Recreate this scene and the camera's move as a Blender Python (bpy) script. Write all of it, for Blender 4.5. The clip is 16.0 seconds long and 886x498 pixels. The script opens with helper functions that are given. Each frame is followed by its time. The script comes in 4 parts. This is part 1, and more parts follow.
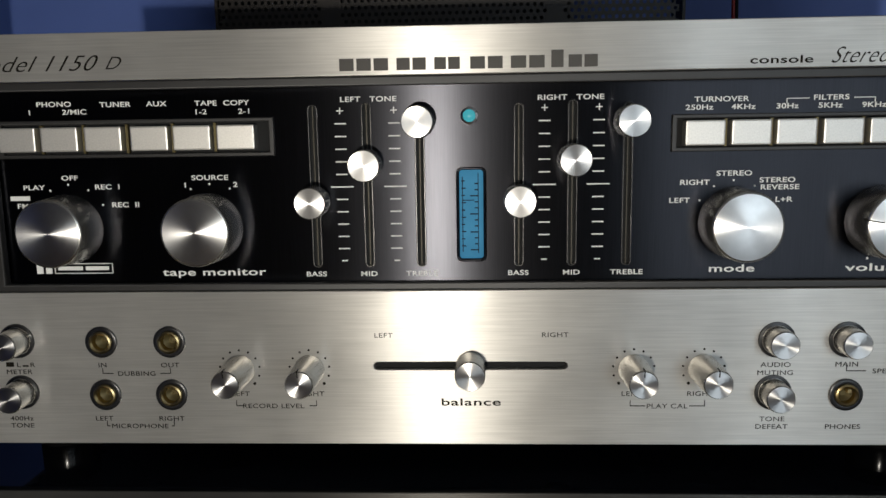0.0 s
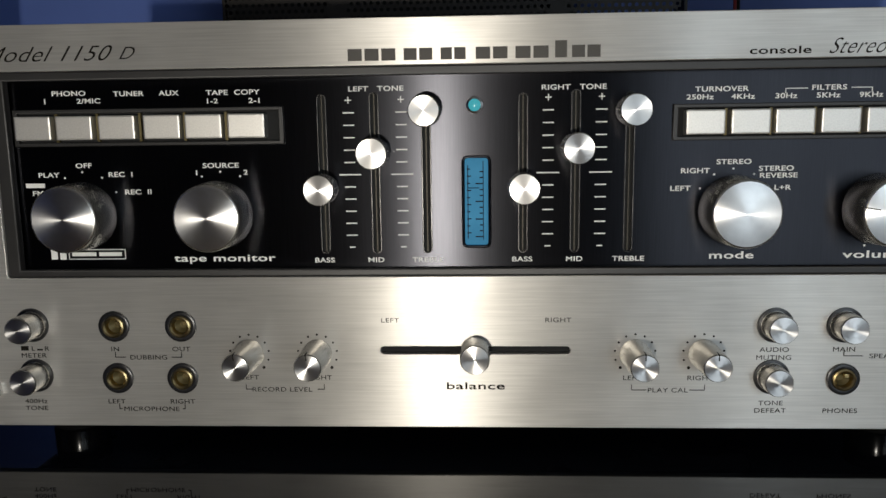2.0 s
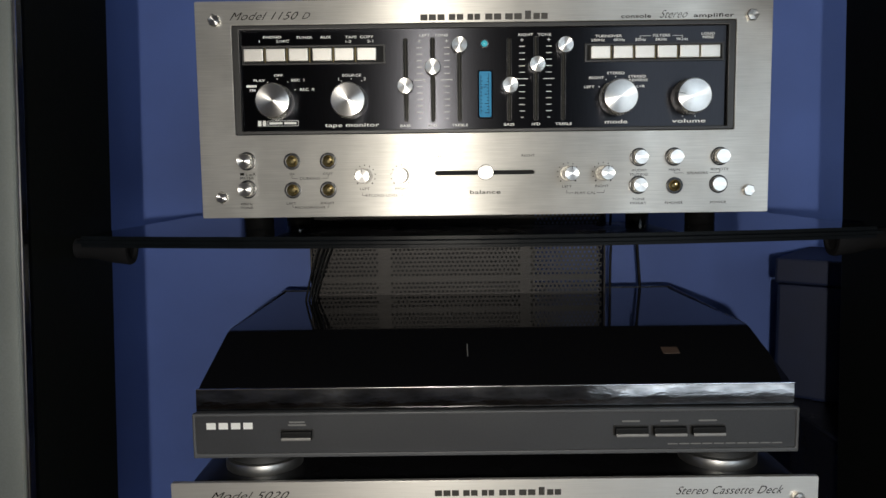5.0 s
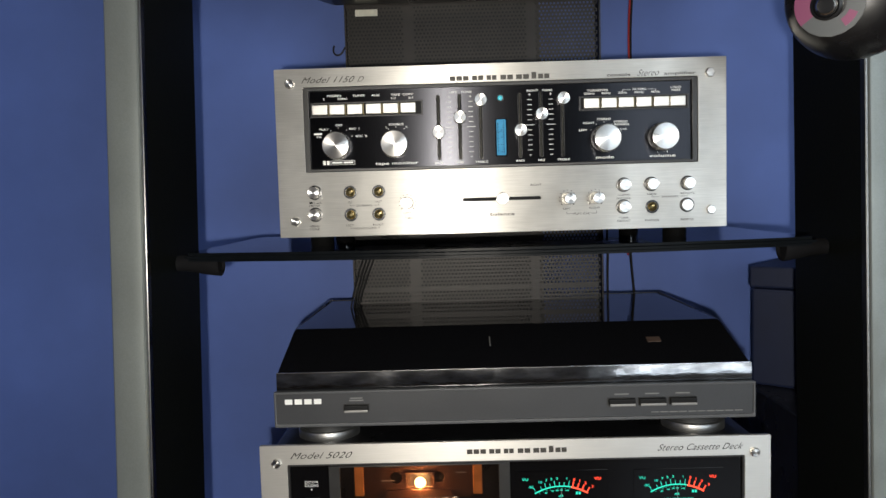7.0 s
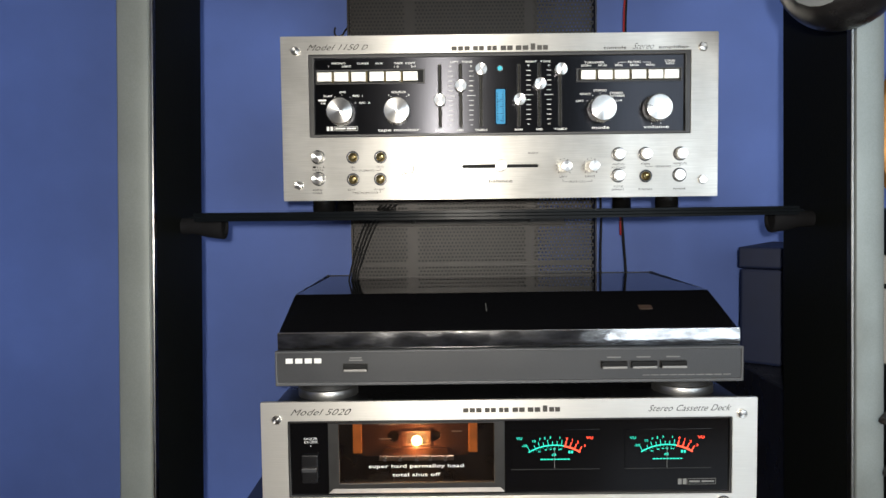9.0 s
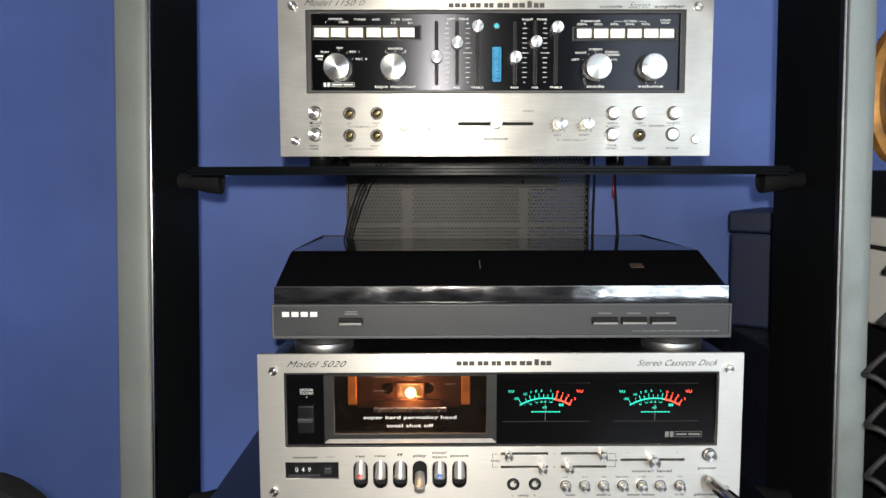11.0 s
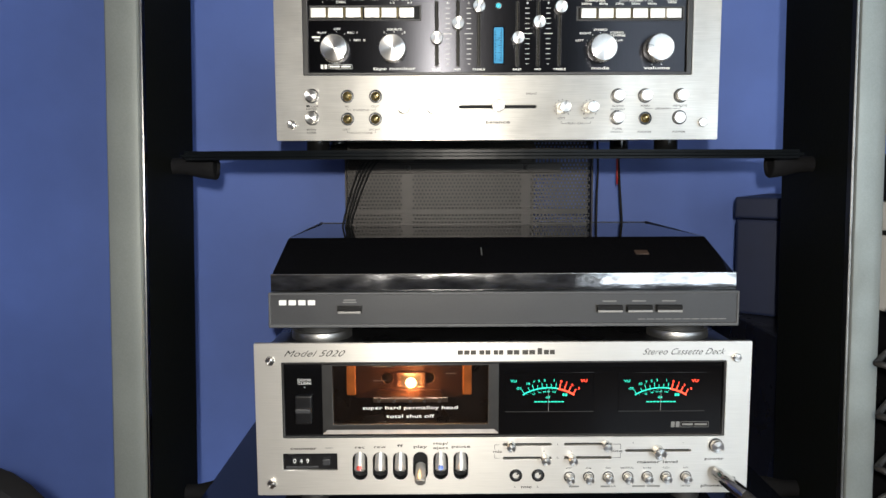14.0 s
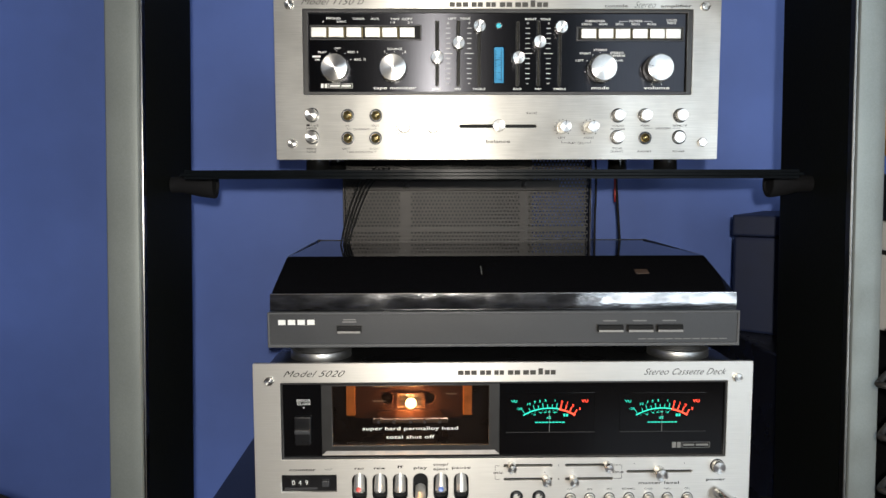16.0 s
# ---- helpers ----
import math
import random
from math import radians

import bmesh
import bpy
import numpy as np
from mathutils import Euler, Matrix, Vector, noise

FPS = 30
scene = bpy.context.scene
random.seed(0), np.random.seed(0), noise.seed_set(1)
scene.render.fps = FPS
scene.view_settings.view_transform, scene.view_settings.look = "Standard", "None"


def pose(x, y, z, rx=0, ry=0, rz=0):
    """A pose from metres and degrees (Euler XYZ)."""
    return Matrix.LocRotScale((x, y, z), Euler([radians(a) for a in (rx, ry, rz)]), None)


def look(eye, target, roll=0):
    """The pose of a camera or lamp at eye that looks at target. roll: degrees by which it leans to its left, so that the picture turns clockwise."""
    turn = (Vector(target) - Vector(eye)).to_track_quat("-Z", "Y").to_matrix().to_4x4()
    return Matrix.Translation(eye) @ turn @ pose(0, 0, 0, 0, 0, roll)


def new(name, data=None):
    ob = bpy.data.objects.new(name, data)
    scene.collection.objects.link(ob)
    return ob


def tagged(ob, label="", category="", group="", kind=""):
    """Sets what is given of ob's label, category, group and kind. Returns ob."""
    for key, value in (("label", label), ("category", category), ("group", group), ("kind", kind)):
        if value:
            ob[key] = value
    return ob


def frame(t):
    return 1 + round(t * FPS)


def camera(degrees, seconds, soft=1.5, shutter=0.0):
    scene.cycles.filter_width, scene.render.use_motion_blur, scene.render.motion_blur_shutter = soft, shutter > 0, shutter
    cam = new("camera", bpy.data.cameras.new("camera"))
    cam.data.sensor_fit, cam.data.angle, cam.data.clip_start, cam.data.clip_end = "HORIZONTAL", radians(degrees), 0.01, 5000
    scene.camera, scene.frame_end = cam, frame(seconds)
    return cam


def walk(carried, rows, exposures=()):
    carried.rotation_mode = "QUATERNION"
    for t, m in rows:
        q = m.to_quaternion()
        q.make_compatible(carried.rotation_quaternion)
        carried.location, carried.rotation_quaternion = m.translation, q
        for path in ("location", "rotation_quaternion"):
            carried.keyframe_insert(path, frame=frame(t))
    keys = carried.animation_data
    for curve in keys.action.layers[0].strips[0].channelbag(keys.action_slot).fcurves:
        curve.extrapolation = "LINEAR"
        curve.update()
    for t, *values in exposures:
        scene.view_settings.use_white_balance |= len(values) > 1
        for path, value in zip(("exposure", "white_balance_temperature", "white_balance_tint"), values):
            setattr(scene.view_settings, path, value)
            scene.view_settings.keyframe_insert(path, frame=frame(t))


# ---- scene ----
cam = camera(60.0, 16.0)
PATH = [
    (0, (0.003, -0.279, 1.12), (-0.086, 1.694, 0.808), -0.9),
    (0.5, (0.004, -0.279, 1.119), (-0.091, 1.694, 0.805), -0.9),
    (1, (0.004, -0.28, 1.119), (-0.091, 1.693, 0.805), -0.9),
    (1.5, (0.003, -0.283, 1.118), (-0.093, 1.69, 0.805), -0.9),
    (2, (0.002, -0.286, 1.116), (-0.093, 1.687, 0.804), -0.8),
    (2.5, (0.001, -0.296, 1.106), (-0.086, 1.677, 0.792), -0.7),
    (3, (-0.001, -0.33, 1.0915), (-0.0685, 1.649, 0.8075), -0.75),
    (3.5, (-0.003, -0.385, 1.075), (-0.039, 1.597, 0.809), -0.5),
    (4, (-0.005, -0.453, 1.057), (-0.03, 1.531, 0.809), -0.6),
    (4.2, (-0.014, -0.477, 1.045), (-0.02, 1.512, 0.831), -0.6),
    (6.3, (-0.035, -0.695, 1.027), (-0.065, 1.297, 0.847), -1.5),
    (6.5, (-0.035, -0.71, 1.034), (-0.081, 1.283, 0.875), -1.5),
    (7, (-0.045, -0.716, 1.036), (-0.076, 1.278, 0.896), -1.6),
    (7.5, (-0.033, -0.725, 1.042), (-0.075, 1.268, 0.888), -1.5),
    (8, (-0.047, -0.732, 1.026), (-0.057, 1.26, 0.843), -1.2),
    (8.5, (-0.052, -0.741, 0.999), (-0.06, 1.255, 0.862), -1.0),
    (9, (-0.054, -0.738, 0.997), (-0.059, 1.259, 0.876), -0.7),
    (9.5, (-0.052, -0.741, 0.998), (-0.063, 1.254, 0.853), -0.6),
    (9.7, (-0.051, -0.744, 1.0), (-0.064, 1.247, 0.816), -0.5),
    (11.8, (-0.059, -0.749, 0.972), (-0.03, 1.242, 0.782), -0.1),
    (12, (-0.057, -0.748, 0.973), (-0.029, 1.243, 0.792), -0.2),
    (12.5, (-0.052, -0.746, 0.979), (-0.033, 1.245, 0.798), -0.1),
    (13, (-0.056, -0.746, 0.979), (-0.033, 1.247, 0.815), -0.1),
    (13.5, (-0.056, -0.741, 0.981), (-0.04, 1.251, 0.802), -0.1),
    (14, (-0.057, -0.731, 0.977), (-0.043, 1.257, 0.759), -0.2),
    (14.5, (-0.063, -0.724, 0.979), (-0.054, 1.263, 0.749), -0.1),
    (15, (-0.068, -0.724, 0.969), (-0.032, 1.268, 0.795), -0.1),
    (15.5, (-0.062, -0.728, 0.981), (-0.035, 1.263, 0.793), -0.1),
    (16, (-0.064, -0.728, 0.983), (-0.031, 1.263, 0.798), -0.1),
]
walk(cam, [(t, look(eye, target, roll)) for t, eye, target, roll in PATH],
     exposures=[(0.0, -0.18), (2.5, -0.24), (3.5, -0.58), (4.0, -0.42), (4.2, -0.34), (6.3, 0.5), (7.0, 0.56), (8.0, 0.62), (8.5, 0.9), (9.0, 0.95), (13.0, 1.03), (14.5, 1.05), (16.0, 0.82)])

# ---- light ----
world = bpy.data.worlds.new("world")
scene.world = world
world.use_nodes = True
wn = world.node_tree
sky = wn.nodes.new("ShaderNodeTexSky")
sky.sky_type, sky.sun_disc = "NISHITA", False
sky.sun_elevation, sky.sun_rotation = radians(35), radians(200)
wn.links.new(sky.outputs[0], wn.nodes["Background"].inputs[0])
wn.nodes["Background"].inputs[1].default_value = 0.12


def lamp(name, kind, m, power, color, **more):
    data = bpy.data.lights.new(name, kind)
    data.energy, data.color = power, color
    for key, value in more.items():
        if key == "size":
            data.size = value
        elif key == "size_y":
            data.shape, data.size_y = "RECTANGLE", value
        elif key == "radius":
            data.shadow_soft_size = value
    ob = new(name, data)
    ob.matrix_world = m
    return ob


# the film maker's phone torch, beside the lens at the end of the walk
lamp("phone_torch", "POINT", pose(-0.054, -0.79, 1.012), 14.0, (1.0, 0.94, 0.84), radius=0.008)
# daylight in the opening of the window behind the camera
lamp("window_daylight", "AREA", pose(1.475, -3.20, 1.20, 90, 0, 0), 25.0, (0.74, 0.87, 1.0), size=1.55, size_y=1.8)
# the small lamp in the cassette well of the deck
lamp("cassette_lamp", "POINT", pose(-0.0825, -0.0385, 0.7745), 0.20, (1.0, 0.55, 0.20), radius=0.001)


# ---- materials ----
def material(name, base, rough=0.5, metal=0.0, grain=0.0, scale=40.0, stretch=(1, 1, 1), bump=0.0, tint=0.15, tangent="", aniso=0.0,
             emit=None, power=0.0, coat=0.0, stains=0.0, ior=1.5, rough_var=0.0):
    mat = bpy.data.materials.new(name)
    mat.use_nodes = True
    nt = mat.node_tree
    b = nt.nodes["Principled BSDF"]
    b.inputs["Base Color"].default_value = (*base, 1)
    b.inputs["Roughness"].default_value, b.inputs["Metallic"].default_value = rough, metal
    b.inputs["IOR"].default_value, b.inputs["Coat Weight"].default_value = ior, coat
    b.inputs["Coat Roughness"].default_value = 0.05
    tc = nt.nodes.new("ShaderNodeTexCoord")
    if emit:
        b.inputs["Emission Color"].default_value, b.inputs["Emission Strength"].default_value = (*emit, 1), power

    def noise_tex(s, st, detail=4.0):
        mp, nz = nt.nodes.new("ShaderNodeMapping"), nt.nodes.new("ShaderNodeTexNoise")
        mp.inputs["Scale"].default_value = st
        nz.inputs["Scale"].default_value, nz.inputs["Detail"].default_value = s, detail
        nt.links.new(tc.outputs["Object"], mp.inputs[0])
        nt.links.new(mp.outputs[0], nz.inputs["Vector"])
        return nz.outputs["Fac"]

    if grain or stains:
        src = None
        for amount, s, st in ((grain, scale, stretch), (stains, 14.0, (1, 1, 1))):
            if not amount:
                continue
            ramp = nt.nodes.new("ShaderNodeMapRange")
            ramp.inputs[1].default_value, ramp.inputs[2].default_value = 0.3, 0.7
            ramp.inputs[3].default_value, ramp.inputs[4].default_value = 1 - amount, 1 + amount * 0.5
            nt.links.new(noise_tex(s, st), ramp.inputs[0])
            mix = nt.nodes.new("ShaderNodeMix")
            mix.data_type, mix.blend_type = "RGBA", "MULTIPLY"
            mix.inputs["Factor"].default_value = 1
            if src:
                nt.links.new(src, mix.inputs[6])
            else:
                mix.inputs[6].default_value = (*base, 1)
            nt.links.new(ramp.outputs[0], mix.inputs[7])
            src = mix.outputs[2]
        nt.links.new(src, b.inputs["Base Color"])
    if rough_var:
        rr = nt.nodes.new("ShaderNodeMapRange")
        rr.inputs[1].default_value, rr.inputs[2].default_value = 0.3, 0.7
        rr.inputs[3].default_value, rr.inputs[4].default_value = max(rough - rough_var, 0.02), rough + rough_var
        nt.links.new(noise_tex(22.0, (1, 1, 1)), rr.inputs[0])
        nt.links.new(rr.outputs[0], b.inputs["Roughness"])
    if bump:
        bp = nt.nodes.new("ShaderNodeBump")
        bp.inputs["Strength"].default_value, bp.inputs["Distance"].default_value = bump, 0.0006
        nt.links.new(noise_tex(scale, stretch), bp.inputs["Height"])
        nt.links.new(bp.outputs[0], b.inputs["Normal"])
    if tangent:
        b.inputs["Anisotropic"].default_value = aniso
        if tangent == "radial":
            mul, nrm = nt.nodes.new("ShaderNodeVectorMath"), nt.nodes.new("ShaderNodeVectorMath")
            mul.operation, nrm.operation = "MULTIPLY", "NORMALIZE"
            mul.inputs[1].default_value = (1, 0, 1)
            nt.links.new(tc.outputs["Object"], mul.inputs[0])
            nt.links.new(mul.outputs[0], nrm.inputs[0])
            nt.links.new(nrm.outputs[0], b.inputs["Tangent"])
        else:
            cx = nt.nodes.new("ShaderNodeCombineXYZ")
            for i in range(3):
                cx.inputs[i].default_value = float(tangent[i])
            nt.links.new(cx.outputs[0], b.inputs["Tangent"])
    return mat


PLATE = material("brushed aluminium", (0.62, 0.600, 0.558), 0.40, 0.60, grain=0.12, scale=30, stretch=(1.2, 1, 55), tangent="001", aniso=0.90, stains=0.25, rough_var=0.07)
PLATE_D = material("brushed aluminium of the deck", (0.66, 0.638, 0.595), 0.42, 0.68, grain=0.07, scale=30, stretch=(1.2, 1, 55), tangent="001", aniso=0.7, stains=0.04)
SPUN = material("spun aluminium", (0.72, 0.71, 0.69), 0.30, 1.0, tangent="radial", aniso=0.9, grain=0.06, scale=300)
TURNED = material("turned aluminium", (0.64, 0.62, 0.58), 0.27, 1.0, tangent="010", aniso=0.7, grain=0.08, scale=60, stretch=(1, 25, 1))
CAPS = material("satin silver buttons", (0.72, 0.70, 0.655), 0.45, 0.85, grain=0.10, scale=1800, bump=0.06)
SLOT = material("worn dark slot rim", (0.075, 0.074, 0.072), 0.30, 1.0, grain=0.4, scale=160)
# colour of the cassette door lip and of the turntable keys' painted highlights
LIP = material("grey satin lip and key highlight", (0.30, 0.29, 0.275), 0.42, 0.4, grain=0.12, scale=120)
RIM = material("dull metal rim", (0.30, 0.295, 0.28), 0.32, 1.0, grain=0.1, scale=200)
STEEL = material("bright steel", (0.75, 0.74, 0.72), 0.16, 1.0, grain=0.1, scale=120)
BRASS = material("brass", (0.58, 0.45, 0.22), 0.28, 1.0, grain=0.2, scale=200)
INNER = material("black anodised panel", (0.031, 0.0315, 0.036), 0.28, 1.0, grain=0.15, scale=40, stretch=(60, 1, 1.2), tangent="001", aniso=0.95)
BEZEL = material("black bezel plastic", (0.022, 0.021, 0.020), 0.42, grain=0.2, scale=90)
GLOSS = material("gloss black window", (0.003, 0.003, 0.0035), 0.05)
BLACK = material("black plastic", (0.009, 0.009, 0.010), 0.30, grain=0.25, scale=120, rough_var=0.08)
RUBBER = material("black rubber", (0.018, 0.018, 0.018), 0.6, grain=0.25, scale=300, bump=0.2)
# near-black that puts the darkness of recesses into the colour; also black ticks and wheels
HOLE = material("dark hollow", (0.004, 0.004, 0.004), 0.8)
WHITE_INK = material("white printing ink", (0.86, 0.86, 0.82), 0.6)
WIRE = material("dull slider wire", (0.045, 0.042, 0.034), 0.45, 0.8)
DARK_INK = material("dark printing ink", (0.012, 0.010, 0.007), 0.85, ior=1.2)
GREY_INK = material("faint grey printing ink", (0.20, 0.20, 0.19), 0.6)
GUNMETAL = material("gunmetal inlay", (0.05, 0.045, 0.038), 0.5, 0.2)
WALL = material("blue wall paint", (0.110, 0.180, 0.505), 0.62, grain=0.10, scale=6, bump=0.0, stains=0.06)
ROOM = material("pale room paint", (0.45, 0.45, 0.44), 0.8, grain=0.05, scale=5)
WOOD = material("dark floor boards", (0.12, 0.075, 0.045), 0.45, grain=0.35, scale=6, stretch=(1, 14, 1))
POST_S = material("silver powder coat", (0.245, 0.265, 0.250), 0.40, 0.52, grain=0.08, scale=900, stains=0.10, bump=0.08)
POST_B = material("black powder coat", (0.005, 0.0058, 0.005), 0.55, grain=0.3, scale=250, bump=0.15, ior=1.22)
SHELF = material("smoked glass", (0.006, 0.007, 0.010), 0.03, coat=0.0, ior=1.6)
EDGE = material("ground glass edge", (0.004, 0.005, 0.006), 0.32, grain=0.2, scale=60, ior=1.16)
OLIVE = material("tarnished brass", (0.12, 0.095, 0.04), 0.4, 0.6)
FOOT = material("gloss black foot", (0.005, 0.005, 0.005), 0.16)
MESH = material("black perforated steel", (0.0155, 0.0122, 0.0098), 0.45, 0.3, grain=0.15, scale=60)
CHARCOAL = material("charcoal textured plastic", (0.041, 0.042, 0.045), 0.40, grain=0.14, scale=1400, bump=0.04, rough_var=0.05)
GREYPL = material("grey plastic bezel", (0.085, 0.087, 0.090), 0.42, grain=0.1, scale=900)
LID = material("smoked acrylic", (0.006, 0.006, 0.007), 0.05, ior=1.2)
STRIP = material("clear acrylic edge", (0.27, 0.272, 0.28), 0.10, 1.0, grain=0.6, scale=45, stretch=(1, 1, 3), rough_var=0.07, bump=0.55)
NAVY = material("navy painted box", (0.006, 0.013, 0.048), 0.55, grain=0.15, scale=30)
BLUE_GLOW = material("lit blue meter", (0.055, 0.18, 0.25), 0.6, ior=1.15, grain=0.25, scale=70, emit=(0.05, 0.34, 0.68), power=0.32)
LED = material("lit teal lens", (0.05, 0.25, 0.30), 0.2, emit=(0.08, 0.60, 0.68), power=0.42)
GREEN = material("lit green scale", (0.02, 0.3, 0.22), 0.4, emit=(0.01, 0.62, 0.42), power=0.70)
RED = material("lit red scale", (0.4, 0.02, 0.01), 0.4, emit=(1.0, 0.07, 0.03), power=1.3)
BULB = material("lit cassette bulb", (1, 0.7, 0.3), 0.4, emit=(1.0, 0.66, 0.26), power=9.0)
AMBER = material("amber tinted plastic", (0.52, 0.20, 0.055), 0.35, grain=0.3, scale=90)
BROWN = material("brown cassette well", (0.042, 0.019, 0.013), 0.35, grain=0.2, scale=60)
RED_DOT = material("red enamel", (0.55, 0.04, 0.03), 0.35)
BLUE_DOT = material("blue enamel", (0.03, 0.12, 0.50), 0.35)
PINK = material("pink reflecting disc", (0.15, 0.02, 0.075), 0.4, 0.2)
GREY_DISC = material("grey reflecting disc", (0.05, 0.056, 0.06), 0.4, 0.2)
PADDING = material("black padded vinyl", (0.005, 0.005, 0.006), 0.85, grain=0.3, scale=160, bump=0.3, ior=1.3)
GOLD = material("old gilt wood", (0.33, 0.16, 0.04), 0.38, 0.5, grain=0.5, scale=60, bump=0.5)
WHITEWARE = material("white lacquer", (0.72, 0.72, 0.70), 0.35, grain=0.04, scale=20)
REDWIRE = material("red wire insulation", (0.35, 0.02, 0.02), 0.4)
RING = material("satin silver ring", (0.46, 0.46, 0.45), 0.42, 1.0, grain=0.1, scale=200)
KEYBLACK = material("matt black keys", (0.006, 0.006, 0.006), 0.55, grain=0.2, scale=300, ior=1.3)
CABLE = material("matt black cable", (0.005, 0.005, 0.005), 0.6, grain=0.2, scale=200, ior=1.3)
TAN = material("dull tan plastic", (0.085, 0.055, 0.040), 0.5, grain=0.2, scale=300)
LABEL = material("cream paper label", (0.55, 0.52, 0.42), 0.7, grain=0.1, scale=200)


def tinted_pane(name, tint):
    """A thin smoked pane: tinted see-through with a faint clear gloss."""
    mat = bpy.data.materials.new(name)
    mat.use_nodes = True
    nt = mat.node_tree
    nt.nodes.remove(nt.nodes["Principled BSDF"])
    tr, gl, mx = nt.nodes.new("ShaderNodeBsdfTransparent"), nt.nodes.new("ShaderNodeBsdfGlossy"), nt.nodes.new("ShaderNodeMixShader")
    tr.inputs["Color"].default_value = (*tint, 1)
    gl.inputs["Roughness"].default_value = 0.04
    mx.inputs[0].default_value = 0.055
    nt.links.new(tr.outputs[0], mx.inputs[1])
    nt.links.new(gl.outputs[0], mx.inputs[2])
    nt.links.new(mx.outputs[0], nt.nodes["Material Output"].inputs["Surface"])
    return mat


SMOKED = tinted_pane("smoked brown window", (0.80, 0.74, 0.70))


# ---- mesh helpers ----
def part(name, bm, mat, parent=None, label="", loc=(0, 0, 0), smooth=False):
    """Link a bmesh as one mesh object under a thing; mat may be a list of materials."""
    me = bm if isinstance(bm, bpy.types.Mesh) else bpy.data.meshes.new(name)
    if me is not bm:
        bm.normal_update()
        bm.to_mesh(me)
        bm.free()
    if not me.materials:
        for m in mat if isinstance(mat, (list, tuple)) else [mat]:
            me.materials.append(m)
    if smooth:
        me.shade_smooth()
        me.set_sharp_from_angle(angle=radians(38))
    ob = new(name, me)
    ob.location = loc
    if parent:
        ob.parent = parent
    if label:
        ob["label"] = label
    return ob


def thing(name, loc, label, category, group="", kind=""):
    ob = new(name)
    ob.empty_display_size = 0.02
    ob.location = loc
    return tagged(ob, label, category, group, kind)


def box(x0, x1, y0, y1, z0, z1, bevel=0.0, seg=2, bm=None):
    own = bm is None
    bm = bmesh.new() if own else bm
    made = bmesh.ops.create_cube(bm, size=1, matrix=Matrix.Translation(((x0 + x1) / 2, (y0 + y1) / 2, (z0 + z1) / 2))
                                 @ Matrix.Diagonal((x1 - x0, y1 - y0, z1 - z0, 1)))
    if bevel:
        es = list({e for v in made["verts"] for e in v.link_edges})
        bmesh.ops.bevel(bm, geom=es, offset=bevel, segments=seg, profile=0.6, affect="EDGES")
    return bm


def lathe(profile, seg=48, bm=None, mats=None):
    """Turn (radius, y) pairs about the y axis."""
    bm = bmesh.new() if bm is None else bm
    rings = []
    for r, y in profile:
        if r < 1e-6:
            rings.append([bm.verts.new((0, y, 0))])
        else:
            rings.append([bm.verts.new((r * math.cos(2 * math.pi * i / seg), y, r * math.sin(2 * math.pi * i / seg))) for i in range(seg)])
    for k in range(len(rings) - 1):
        a, b = rings[k], rings[k + 1]
        for i in range(seg):
            j = (i + 1) % seg
            if len(a) == 1 and len(b) == 1:
                continue
            if len(a) == 1:
                f = bm.faces.new((a[0], b[j], b[i]))
            elif len(b) == 1:
                f = bm.faces.new((a[i], a[j], b[0]))
            else:
                f = bm.faces.new((a[i], a[j], b[j], b[i]))
            if mats:
                f.material_index = mats[k]
    bmesh.ops.recalc_face_normals(bm, faces=bm.faces[:])
    return bm


def loft(bm, loops, close=True):
    """Skin a list of equal vertex loops."""
    rows = [[bm.verts.new(p) for p in lp] for lp in loops]
    for a, b in zip(rows, rows[1:]):
        n = len(a)
        for i in range(n):
            bm.faces.new((a[i], a[(i + 1) % n], b[(i + 1) % n], b[i]))
    if close:
        bm.faces.new(rows[0])
        bm.faces.new(rows[-1])
    bmesh.ops.recalc_face_normals(bm, faces=bm.faces[:])
    return bm


STAND = Matrix.Rotation(radians(90), 4, "X")


def curve_mesh(data, m=STAND):
    ob = bpy.data.objects.new("temporary", data)
    scene.collection.objects.link(ob)
    me = bpy.data.meshes.new_from_object(ob)
    bpy.data.objects.remove(ob)
    bpy.data.curves.remove(data)
    bm = bmesh.new()
    bm.from_mesh(me)
    bmesh.ops.remove_doubles(bm, verts=bm.verts[:], dist=1e-6)
    bm.to_mesh(me)
    bm.free()
    me.transform(m)
    me.materials.clear()
    return me


def sheet(name, loops, thick, bevel=0.0):
    """An upright flat plate from outlines of (x, z): the first is its rim, the others are holes. Its front lies at y = -thick/2."""
    cu = bpy.data.curves.new(name, "CURVE")
    cu.dimensions, cu.fill_mode, cu.extrude, cu.bevel_depth, cu.bevel_resolution = "2D", "BOTH", thick / 2 - bevel, bevel, 1
    cu.offset = -bevel
    for lp in loops:
        sp = cu.splines.new("POLY")
        sp.points.add(len(lp) - 1)
        for p, (x, z) in zip(sp.points, lp):
            p.co = (x, z, 0, 1)
        sp.use_cyclic_u = True
    return curve_mesh(cu)


def rect(x0, x1, z0, z1, r=0.0, n=5):
    if not r:
        return [(x0, z0), (x1, z0), (x1, z1), (x0, z1)]
    out = []
    for cx, cz, a in ((x1 - r, z0 + r, -90), (x1 - r, z1 - r, 0), (x0 + r, z1 - r, 90), (x0 + r, z0 + r, 180)):
        for i in range(n + 1):
            t = radians(a + 90 * i / n)
            out.append((cx + r * math.cos(t), cz + r * math.sin(t)))
    return out


def disc(x, z, r, n=28):
    return [(x + r * math.cos(2 * math.pi * i / n), z + r * math.sin(2 * math.pi * i / n)) for i in range(n)]


